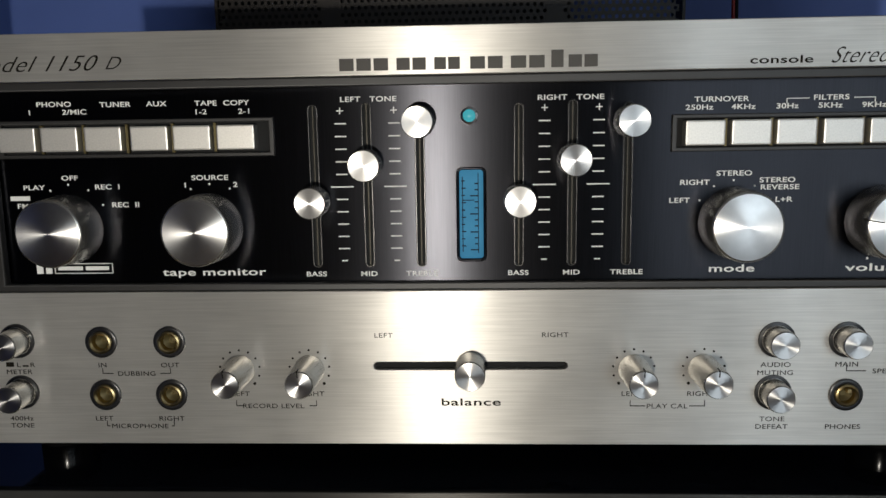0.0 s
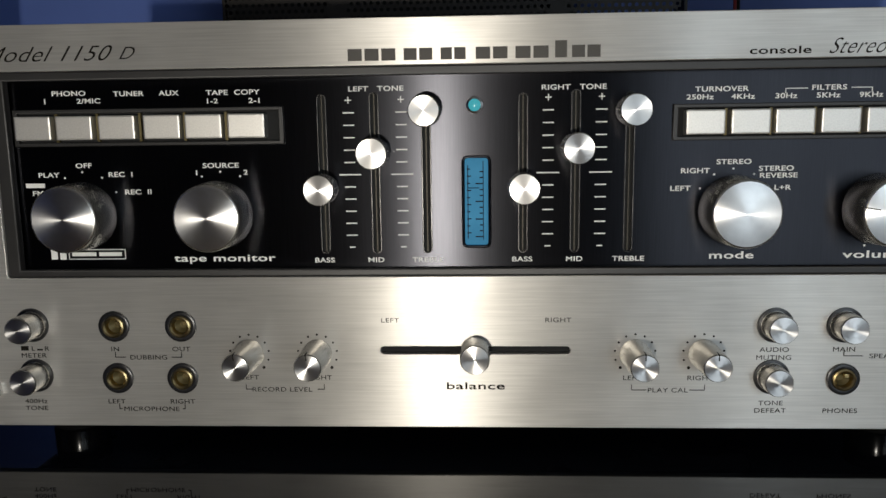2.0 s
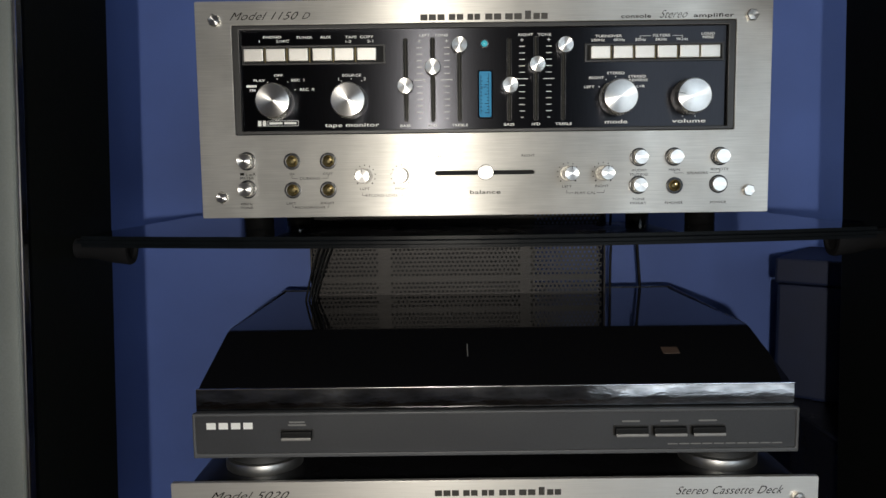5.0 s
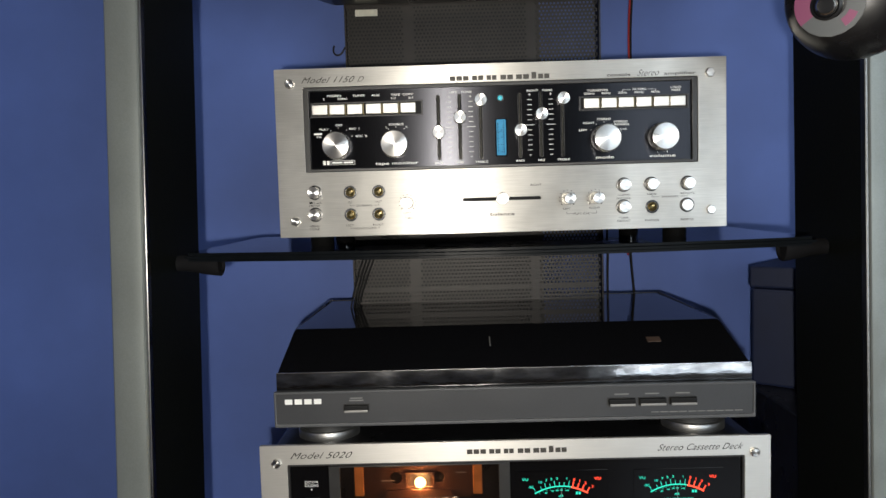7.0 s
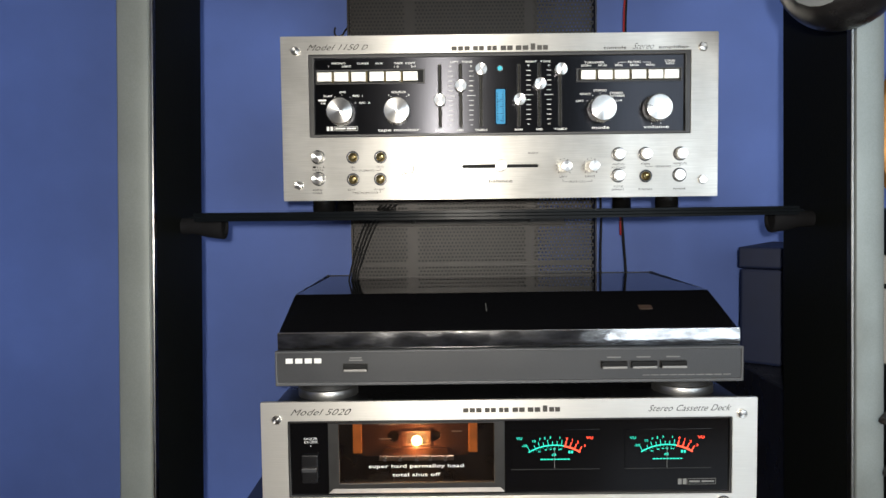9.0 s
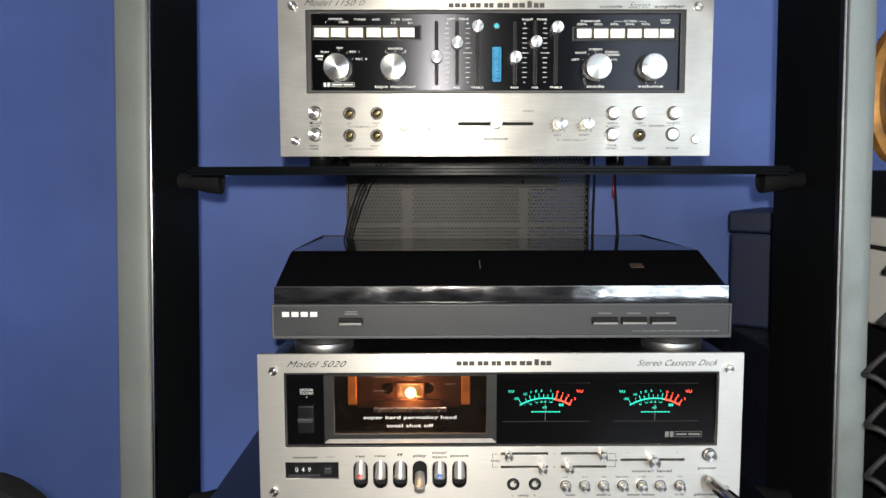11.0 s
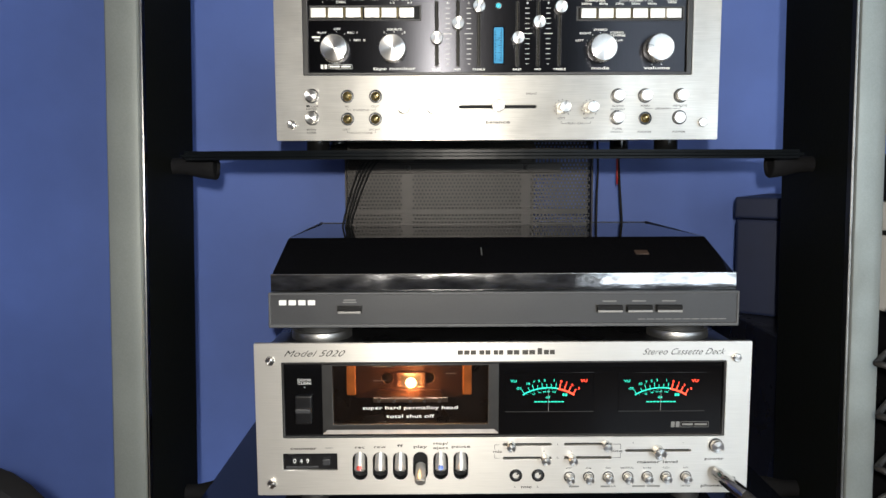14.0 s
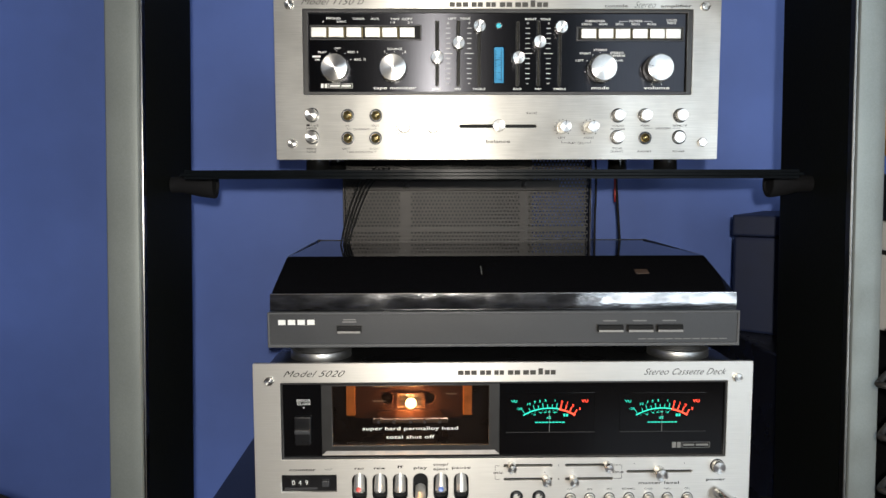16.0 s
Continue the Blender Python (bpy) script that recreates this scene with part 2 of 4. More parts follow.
def tube(points, r, name="cable", res=3):
    cu = bpy.data.curves.new(name, "CURVE")
    cu.dimensions, cu.bevel_depth, cu.bevel_resolution, cu.resolution_u, cu.use_fill_caps = "3D", r, res, 8, True
    sp = cu.splines.new("NURBS")
    sp.points.add(len(points) - 1)
    for p, co in zip(sp.points, points):
        p.co = (*co, 1)
    sp.order_u, sp.use_endpoint_u = 3, True
    return curve_mesh(cu, Matrix.Identity(4))


def words(parent, text, x, z, y, size, mat, width=None, align="CENTER", shear=0.0, bold=0.0, wide=1.15, name="lettering", depth=0.00006):
    """Printed words centred on (x, z) in the upright plane y; size is the height of a capital."""
    cu = bpy.data.curves.new(name, "FONT")
    cu.body, cu.size, cu.align_x, cu.shear, cu.offset, cu.extrude = text, size / 0.70, align, shear, bold * size, depth
    cu.space_character = 1.06
    me = curve_mesh(cu)
    xs = [v.co.x for v in me.vertices]
    have = max(xs) - min(xs)
    k = width / have if width else wide
    me.transform(Matrix.Diagonal((k, 1, 1, 1)))
    xs = [v.co.x for v in me.vertices]
    dx = {"CENTER": (max(xs) + min(xs)) / 2, "LEFT": min(xs), "RIGHT": max(xs)}[align]
    me.transform(Matrix.Translation((-dx, 0, -size / 2)))
    return part(name, me, mat, parent, loc=(x, y, z))


def mark(parent, x0, x1, z0, z1, y, mat, name="printed_line", thick=0.00012):
    return part(name, box(x0, x1, y - thick, y + thick, z0, z1), mat, parent)


def dot(parent, x, z, y, r, mat, name="printed_dot"):
    return part(name, lathe([(0, -0.0001), (r, -0.0001), (r, 0.0001)], 14), mat, parent, loc=(x, y, z))


def strokes(parent, pieces, y, mat, name, thick=0.00012):
    """One flat printed emblem made of plain bars (x0, x1, z0, z1)."""
    bm = bmesh.new()
    for p in pieces:
        box(p[0], p[1], y - thick, y + thick, p[2], p[3], bm=bm)
    return part(name, bm, mat, parent)


def emblem(parent, x0, x1, z0, h, y, mat):
    """A maker's emblem as a row of plain upright bars."""
    w = x1 - x0
    holder = None
    for a, b, count, top in ((0, 0.200, 3, 1), (0.222, 0.345, 2, 1), (0.368, 0.475, 2, 1), (0.505, 0.640, 2, 1), (0.660, 0.800, 2, 1), (0.815, 0.870, 1, 1.4), (0.880, 1.0, 2, 1)):
        step = (b - a) / count
        for k in range(count):
            bar = mark(holder or parent, x0 + (a + (k + 0.06) * step) * w, x0 + (a + (k + 0.90) * step) * w, z0, z0 + h * top, y, mat, "emblem_bar" if holder else "emblem")
            holder = holder or bar
    return holder


def knob(parent, name, x, z, y, r, length, pointer=None, grip=0.0, label="", flare=1.0):
    """A turned aluminium knob whose axis points out of the panel."""
    prof = [(r * 0.98 * flare, 0), (r * flare, -0.0004), (r, -length + 0.0008), (r * 0.97, -length + 0.0002), (r * 0.93, -length), (0, -length)]
    ob = part(name, lathe(prof, 56, mats=[1, 1, 1, 1, 0]), [SPUN, TURNED], parent, label, loc=(x, y, z), smooth=True)
    if pointer is not None:
        a = radians(pointer)
        bm = box(-0.0002, 0.0002, -length - 0.00008, -length * 0.55, r * 0.55, r + 0.00008)
        bm.transform(Matrix.Rotation(a, 4, "Y"))
        part("pointer_line", bm, DARK_INK, ob)
    return ob


def screw(parent, x, z, y, r, turn):
    ob = part("hex_screw", lathe([(r * 1.0, 0), (r, -0.0012), (r * 0.98, -0.0013), (r * 0.98, -0.0030), (r * 0.85, -0.0036), (0, -0.0037)], 6, mats=[1, 1, 1, 1, 0]), [SPUN, TURNED], parent, loc=(x, y, z))
    ob.rotation_euler = (0, radians(turn), 0)
    return ob


def jack(parent, x, z, y, r, brass=True):
    ob = part("socket", lathe([(r, 0), (r, -0.0009), (r * 0.90, -0.0012), (r * 0.72, -0.0010), (r * 0.70, -0.0004)], 36), BLACK, parent, loc=(x, y, z), smooth=True)
    part("socket_sleeve", lathe([(r * 0.72, -0.0004), (r * 0.70, -0.0018), (r * 0.60, -0.0021), (r * 0.50, -0.0016), (r * 0.48, 0.006)], 36), BRASS if brass else CHARCOAL, ob, smooth=True)
    part("socket_bore", lathe([(r * 0.49, 0.001), (r * 0.2, 0.0022), (0, 0.0022)], 24), OLIVE if brass else HOLE, ob)
    part("socket_contact", box(r * 0.12, r * 0.40, -0.0002, 0.0016, r * 0.05, r * 0.30, 0.0002), BRASS if brass else HOLE, ob)
    return ob


# ---- the room ----
WY = 0.40
part_wall = part("wall_north", box(-2.4, 2.4, WY, WY + 0.12, 0, 2.5), WALL)
tagged(part_wall, "smooth wall painted a deep cornflower blue", "wall", kind="structure")
tagged(part("floor", box(-2.4, 2.4, -3.1, WY, -0.1, 0.0), WOOD), "dark wooden floor boards", "floor", kind="structure")
tagged(part("ceiling", box(-2.4, 2.4, -3.1, WY, 2.5, 2.6), ROOM), "pale painted ceiling", "ceiling", kind="structure")
tagged(part("wall_west", box(-2.52, -2.4, -3.1, WY, 0, 2.5), WALL), "blue painted side wall", "wall", kind="structure")
tagged(part("wall_east", box(2.4, 2.52, -3.1, WY, 0, 2.5), ROOM), "pale painted side wall", "wall", kind="structure")
wall_south = part("wall_south", sheet("wall_south", [rect(-2.4, 2.4, 0, 2.5), rect(0.70, 2.25, 0.3, 2.1)], 0.12), ROOM, loc=(0, -3.06, 0))
tagged(wall_south, "pale wall with a window opening", "wall", kind="structure")
window_1 = thing("window_1", (1.475, -3.06, 0.3), "tall white framed window with mullions", "window", kind="structure")
part("window_frame", sheet("window_frame", [rect(-0.775, 0.775, 0, 1.8)] + [rect(-0.73 + 0.37 * k, -0.73 + 0.37 * k + 0.33, 0.05, 1.75) for k in range(4)], 0.06), WHITEWARE, window_1)

# ---- the rack ----
def rack_post(name, x0, x1, side):
    t = thing(name, ((x0 + x1) / 2, -0.03, 0), "tall rack upright with a silver front strip and black sides", "rack post", "rack uprights")
    w = (x1 - x0) / 2
    n = 9
    lp = []
    for i in range(n):
        a = math.pi * i / (n - 1)
        lp.append((-w * math.cos(a), -0.0685 - 0.0020 * math.sin(a) ** 0.5))
    loop = lp + [(w, -0.058), (-w, -0.058)]
    bm = loft(bmesh.new(), [[(x, y, z) for x, y in loop] for z in (0.02, 2.0)])
    part("front_strip", bm, POST_S, t, "silver powder-coated front strip", smooth=True)
    part("side_body", box(-w + 0.001, w - 0.001, -0.0575, 0.081, 0.02, 1.995, 0.002), POST_B, t, "black steel body")
    xs = side * w
    part("edge_trim", box(min(xs, xs + side * 0.003), max(xs, xs + side * 0.003), -0.068, -0.060, 0.02, 1.995, 0.001), STEEL if side > 0 else RIM, t, "thin metal edge trim")
    part("foot", box(-w, w, -0.06, 0.08, 0, 0.02, 0.003), RUBBER, t)
    return t


left_post = rack_post("rack_post", -0.3461, -0.3171, 1)
left_post.rotation_euler = (radians(-2.6), radians(0.56), 0)
left_post.location.x -= 0.0088
right_post = rack_post("rack_post", 0.3141, 0.3401, -1)
right_post.rotation_euler = (radians(-2.6), radians(0.26), 0)
right_post.location.x -= 0.0041
right_post.location.y += 0.006


def glass_shelf(z, half_l, half_r, depth, label):
    t = thing("glass_shelf", (0, 0, z), label, "shelf", "glass shelves")
    n = 25
    front = []
    for i in range(n):
        u = i / (n - 1)
        x = -half_l + (half_l + half_r) * u
        front.append((x, -0.028 - 0.036 * (1 - (2 * u - 1) ** 2)))
    loop = front + [(half_r, depth), (-half_l, depth)]
    bm = loft(bmesh.new(), [[(x, y, -0.008) for x, y in loop], [(x, y, 0) for x, y in loop]])
    bmesh.ops.bevel(bm, geom=[e for e in bm.edges if abs(e.verts[0].co.z - e.verts[1].co.z) < 1e-6], offset=0.003, segments=5, affect="EDGES")
    bm.normal_update()
    for f in bm.faces:
        f.material_index = int(abs(f.normal.z) < 0.9)
    part("pane", bm, [SHELF, EDGE], t)
    for sx in (-1, 1):
        x = -0.3165 if sx < 0 else 0.3135
        b = part("shelf_bracket", lathe([(0, 0), (0.0078, 0), (0.0085, 0.014), (0.0115, 0.026), (0.0136, 0.041), (0.0130, 0.0425), (0.0095, 0.0430), (0.0090, 0.0405), (0, 0.0400)], 28), PADDING, t, "black rubber shelf support", smooth=True, loc=(x, 0.030, -0.0135))
        b.rotation_euler = (0, radians(-11 * sx), radians(90 * sx))
    return t


glass_shelf(0.990, 0.290, 0.278, 0.235, "smoked black glass shelf with a bowed polished front edge")
glass_shelf(0.656, 0.290, 0.278, 0.235, "smoked black glass shelf under the cassette deck")

# the perforated back column of the rack
column = thing("perforated_column", (-0.016, 0.262, 0), "black perforated steel cable column behind the shelves", "cable column")


def perforated(x0, x1, z0, z1, step, solid):
    """A thin steel sheet with rows of real round holes; solid names stretches of x without holes."""
    vs, fs = [], []
    cols, rows = int((x1 - x0) / step), int((z1 - z0) / step)
    for c in range(cols):
        for r in range(rows):
            cx = x0 + (c + 0.5 * (r % 2)) * step + step / 4
            cz = z0 + (r + 0.5) * step
            h = step / 2
            k = len(vs)
            corners = [(cx + h, cz - h), (cx + h, cz + h), (cx - h, cz + h), (cx - h, cz - h)]
            if any(a < cx < b for a, b in solid) or r % 26 in (12,):
                vs += [(x, 0, z) for x, z in corners]
                fs.append((k, k + 1, k + 2, k + 3))
                continue
            vs += [(x, 0, z) for x, z in corners]
            for i in range(8):
                a = math.pi / 4 * i - math.pi / 4
                vs.append((cx + 0.30 * step * math.cos(a), 0, cz + 0.30 * step * math.sin(a)))
            for i in range(4):
                a, b = 2 * i, 2 * i + 1
                fs.append((k + i, k + 4 + b, k + 4 + a))
                fs.append((k + i, k + (i + 1) % 4, k + 4 + (2 * i + 2) % 8, k + 4 + b))
    me = bpy.data.meshes.new("perforated_sheet")
    me.from_pydata(vs, [], fs)
    return me


part("perforated_sheet", perforated(-0.158, 0.158, 0.62, 1.46, 0.0046, ((-0.086, -0.073), (0.067, 0.080))), MESH, column)
part("side_flange", box(-0.160, -0.158, -0.001, 0.03, 0.02, 1.46), MESH, column)
part("side_flange", box(0.158, 0.160, -0.001, 0.03, 0.02, 1.46), MESH, column)
# added near-black sheet; its colour makes the holes read as dark hollows
part("hole_backing", box(-0.157, 0.085, 0.012, 0.014, 0.62, 1.455), HOLE, column)
part("lower_sheet", box(-0.158, 0.158, 0.0, 0.002, 0.02, 0.62), MESH, column)
part("cross_band", box(-0.135, 0.118, -0.004, -0.001, 0.966, 0.979, 0.001), MESH, column)
for x in (-0.079, 0.073):
    part("band_screw", lathe([(0.004, 0), (0.0038, -0.0015), (0, -0.002)], 16), MESH, column, loc=(x, -0.004, 0.973))
part("paper_label", box(-0.146, -0.118, -0.0012, -0.0004, 1.262, 1.270), LABEL, column, "small cream paper label")

# ---- the amplifier (local: x across, z up from the plate's lower edge, plate's face at y = 0) ----
amp = thing("amplifier", (0, 0, 1.0), "silver stereo amplifier with black control panel on a glass shelf", "amplifier")
AW, AH, T = 0.208, 0.1558, 0.004
holes = [rect(-0.182, 0.182, 0.0602, 0.1389, 0.001, 2), rect(-0.0365, 0.0365, 0.0296, 0.0327, 0.0015, 4)]
for jx, jz in ((-0.141, 0.041), (-0.1145, 0.041), (-0.141, 0.020), (-0.115, 0.020), (0.139, 0.020)):
    holes.append(disc(jx, jz, 0.0045))
part("front_plate", sheet("front_plate", [rect(-AW, AW, 0, AH, 0.001, 2)] + holes, T, 0.0003), PLATE, amp, "brushed champagne aluminium front plate", loc=(0, T / 2, 0))
part("chassis", box(-0.190, 0.190, 0.0062, 0.30, 0.006, 0.138, 0.003), BLACK, amp, "black steel chassis")
part("panel_bezel", sheet("bezel", [rect(-0.1818, 0.1818, 0.0604, 0.1387), rect(-0.1768, 0.1768, 0.0632, 0.1354)], 0.004, 0.0006), BEZEL, amp, "black bezel", loc=(0, 0.0024, 0))
IY = 0.0042
slots = [(-0.057, 0.069, 0.1285), (-0.0372, 0.069, 0.129), (-0.0178, 0.069, 0.128), (0.0185, 0.069, 0.128), (0.038, 0.069, 0.129), (0.058, 0.069, 0.128)]
ih = [rect(x - 0.0014, x + 0.0014, a, b, 0.0013, 3) for x, a, b in slots]
ih += [rect(-0.1745, -0.0725, 0.1118, 0.1238), rect(0.0745, 0.1735, 0.1114, 0.1222), rect(-0.0042, 0.0062, 0.0708, 0.1052, 0.002, 4)]
part("inner_panel", sheet("inner_panel", [rect(-0.1774, 0.1774, 0.0626, 0.1360)] + ih, 0.0012), INNER, amp, "glossy black anodised control panel", loc=(0, IY + 0.0006, 0))
for x, a, b in slots:
    part("slider_track", box(x - 0.0019, x + 0.0019, IY + 0.0014, IY + 0.0018, a - 0.001, b + 0.001), HOLE, amp)
    part("slot_rim", sheet("slot_rim", [rect(x - 0.0019, x + 0.0019, a - 0.0005, b + 0.0005, 0.0018, 5), rect(x - 0.0013, x + 0.0013, a, b, 0.0012, 5)], 0.0006, 0.0002), SLOT, amp, loc=(0, IY, 0))
    part("slider_wire", box(x - 0.0002, x + 0.0002, IY + 0.0007, IY + 0.0010, a, b), WIRE, amp)
part("balance_track", box(-0.037, 0.037, 0.0035, 0.0045, 0.029, 0.0335), HOLE, amp)

# rows of push buttons in their framed wells
for x0, x1, zc, hh, xs in ((-0.1745, -0.0725, 0.1178, 0.0056, (-0.167, -0.151, -0.1345, -0.1172, -0.1013, -0.0850)), (0.0745, 0.1735, 0.1168, 0.0052, (0.0846, 0.1008, 0.1166, 0.1328, 0.1489, 0.1640))):
    part("button_well", box(x0 - 0.001, x1 + 0.001, IY + 0.0013, IY + 0.0020, 0.1108, 0.1245), HOLE, amp)
    part("button_frame", sheet("button_frame", [rect(x0 - 0.0012, x1 + 0.0012, zc - hh - 0.0014, zc + hh + 0.0014), rect(x0 + 0.0006, x1 - 0.0006, zc - hh, zc + hh)], 0.0016, 0.0003), BEZEL, amp, loc=(0, IY - 0.0004, 0))
    for k, bx in enumerate(xs):
        part("push_button", box(-0.0070, 0.0070, -0.0034, 0.004, -0.0045, 0.0045, 0.0006), CAPS, amp, "satin silver push button", loc=(bx, IY, zc))
        if k < 5:
            part("button_divider", box(bx + 0.0074, bx + 0.0084, IY - 0.0004, IY + 0.001, zc - hh + 0.0003, zc + hh - 0.0003), OLIVE, amp)

# rotary knobs
for x, p in ((-0.1517, None), (-0.0980, None), (0.0970, None), (0.1495, -80)):
    knob(amp, "rotary_knob", x, 0.0842, IY, 0.0125, 0.0156, p, label="spun aluminium rotary knob", flare=1.055)
# slider caps
for x, z in ((-0.057, 0.0938), (-0.0372, 0.1070), (-0.0178, 0.1222), (0.0185, 0.0936), (0.038, 0.1080), (0.058, 0.1214)):
    knob(amp, "slider_cap", x, z, IY - 0.001, 0.0058, 0.0105, label="round aluminium slider cap")
    part("slider_stem", box(x - 0.0009, x + 0.0009, IY - 0.0011, IY + 0.0013, z - 0.0022, z + 0.0022), BLACK, amp)
knob(amp, "balance_cap", 0.0, 0.0312, -0.0006, 0.0056, 0.0125, label="round aluminium balance slider cap")
part("balance_stem", box(-0.001, 0.001, -0.0007, 0.0034, 0.030, 0.0324), BLACK, amp)
# small level knobs
for x, ang in ((-0.0880, -8), (-0.0612, -6), (0.0610, 2), (0.0868, 2)):
    knob(amp, "level_knob", x, 0.0298, 0.0, 0.0052, 0.0185, ang, label="slim aluminium level knob", flare=1.12)
    for a in range(-135, 136, 27):
        dot(amp, x + 0.0077 * math.sin(radians(a)), 0.0298 + 0.0077 * math.cos(radians(a)), -0.0001, 0.00042 if abs(a) < 130 else 0.0006, DARK_INK)
# push switches
for x, z, l in ((0.1130, 0.0410, 0.0085), (0.1385, 0.0410, 0.0085), (0.1720, 0.0410, 0.0085), (0.1125, 0.0208, 0.0085), (0.1712, 0.0208, 0.0035), (-0.1742, 0.0415, 0.0100), (-0.1742, 0.0210, 0.0100)):
    part("switch_collar", lathe([(0.0068, 0), (0.0067, -0.0007), (0.0056, -0.0009), (0.0055, 0.0)], 32), BLACK, amp, loc=(x, 0, z))
    knob(amp, "push_switch", x, z, 0, 0.0053, l, label="round aluminium push switch")
for x, z in ((-0.141, 0.041), (-0.1145, 0.041), (-0.141, 0.020), (-0.115, 0.020), (0.139, 0.020)):
    jack(amp, x, z, 0, 0.0061)
for x, z, a in ((-0.1935, 0.142, 10), (0.1925, 0.1412, 3), (-0.193, 0.0152, 22), (0.193, 0.0160, 14)):
    screw(amp, x, z, 0, 0.0046, a)
# pilot light and dial meter
part("pilot_ring", lathe([(0.0032, 0), (0.0031, -0.0012), (0.0023, -0.0015), (0.0022, -0.0004)], 32), STEEL, amp, loc=(0.0005, IY, 0.1242), smooth=True)
part("pilot_lens", lathe([(0.0023, -0.0003), (0.0018, -0.0010), (0.0008, -0.0014), (0, -0.0015)], 24), LED, amp, "lit teal pilot light", loc=(0.0005, IY, 0.1242), smooth=True)
part("meter_frame", sheet("meter_frame", [rect(-0.0046, 0.0066, 0.0704, 0.1056, 0.0022, 4), rect(-0.0034, 0.0054, 0.0716, 0.1046, 0.0012, 4)], 0.0016, 0.0006), INNER, amp, loc=(0, IY - 0.0002, 0))
part("meter_face", box(-0.0038, 0.0058, IY + 0.0008, IY + 0.0014, 0.0712, 0.1050), BLUE_GLOW, amp, "lit blue vertical meter face")
for i in range(12):
    z = 0.0745 + i * 0.00225
    part("meter_tick", box(0.0022 - (0.0016 if i % 3 == 0 else 0.0), 0.0034, IY + 0.0005, IY + 0.0007, z, z + 0.00045), HOLE, amp)
for i in range(10):
    z = 0.0760 + i * 0.0027
    part("meter_tick", box(-0.0026, -0.0010 - 0.0004 * (i % 2), IY + 0.0005, IY + 0.0007, z, z + 0.0004), HOLE, amp)
part("meter_line", box(0.0034, 0.0037, IY + 0.0005, IY + 0.0007, 0.0735, 0.1035), HOLE, amp)
part("meter_needle", box(-0.0022, 0.0020, IY + 0.0003, IY + 0.0005, 0.0932, 0.0935), HOLE, amp)
part("meter_needle", box(-0.0024, -0.0021, IY + 0.0003, IY + 0.0005, 0.074, 0.102), HOLE, amp)

# white printing on the black panel
PY = IY - 0.0001
S = 0.00182
for text, x, z in (("LEFT   TONE", -0.0362, 0.1308), ("RIGHT   TONE", 0.0372, 0.1303), ("BASS", -0.0577, 0.0661), ("MID", -0.0377, 0.0661), ("TREBLE", -0.0178, 0.0661),
                   ("BASS", 0.0183, 0.0661), ("MID", 0.0380, 0.0661), ("TREBLE", 0.0583, 0.0661), ("PHONO", -0.1535, 0.1308), ("1", -0.1630, 0.1279), ("2/MIC", -0.1460, 0.1279),
                   ("TUNER", -0.1303, 0.1304), ("AUX", -0.1148, 0.1304), ("TAPE  COPY", -0.0903, 0.1303), ("1-2", -0.0982, 0.1272), ("2-1", -0.0823, 0.1272),
                   ("OFF", -0.1500, 0.1035), ("PLAY", -0.1640, 0.1000), ("REC  I", -0.1358, 0.1000), ("REC  II", -0.1293, 0.0932), ("FM", -0.1690, 0.0930),
                   ("SOURCE", -0.0965, 0.1030), ("1", -0.1060, 0.1003), ("2", -0.0870, 0.1003), ("TURNOVER", 0.0908, 0.1287), ("250Hz", 0.0830, 0.1259), ("4KHz", 0.0985, 0.1259),
                   ("30Hz", 0.1140, 0.1259), ("5KHz", 0.1290, 0.1259), ("9KHz", 0.1442, 0.1259), ("FILTERS", 0.1292, 0.1287), ("LOUD", 0.1630, 0.1296), ("NESS", 0.1630, 0.1271),
                   ("STEREO", 0.0963, 0.1022), ("RIGHT", 0.0823, 0.0990), ("LEFT", 0.0770, 0.0925), ("STEREO", 0.1118, 0.0996), ("REVERSE", 0.1128, 0.0970), ("L+R", 0.1145, 0.0925)):
    words(amp, text, x, z, PY, S, WHITE_INK, bold=0.024, wide=1.36)
mark(amp, -0.1735, -0.1660, 0.0951, 0.0968, PY, WHITE_INK, "printed_bar")
for text, x, w in (("tape monitor", -0.097, 0.0400), ("mode", 0.0968, 0.0165), ("volume", 0.150, 0.0245)):
    words(amp, text, x, 0.0672, PY, 0.0027, WHITE_INK, width=w, bold=0.020)
for x, z in ((-0.1578, 0.0988), (-0.1508, 0.1010), (-0.1432, 0.0988), (-0.1380, 0.0932), (-0.104, 0.0988), (-0.0968, 0.1006), (-0.0892, 0.0988),
             (0.0842, 0.0924), (0.0892, 0.0975), (0.0962, 0.0996), (0.1038, 0.0975), (0.1455, 0.0705), (0.1545, 0.0705)):
    dot(amp, x, z, PY, 0.0004, WHITE_INK)
for cx in (-0.0468, -0.0270, 0.0278, 0.0474):
    for i in range(13):
        z = 0.0711 + i * 0.00463
        if i == 12:
            mark(amp, cx - 0.0012, cx + 0.0012, z - 0.0002, z + 0.0002, PY, WHITE_INK)
            mark(amp, cx - 0.0002, cx + 0.0002, z - 0.0012, z + 0.0012, PY - 0.0001, WHITE_INK)
            continue
        h = 0.0042 if i == 6 else 0.0011 if i == 0 else 0.0021
        mark(amp, cx - h, cx + h, z - 0.00024, z + 0.00024, PY, WHITE_INK)
# bracket over the filter names
for a, b, z0, z1 in ((0.1135, 0.1215, 0.1283, 0.1286), (0.1370, 0.1445, 0.1283, 0.1286), (0.1135, 0.1138, 0.1268, 0.1286), (0.1442, 0.1445, 0.1268, 0.1286)):
    mark(amp, a, b, z0, z1, PY, WHITE_INK)
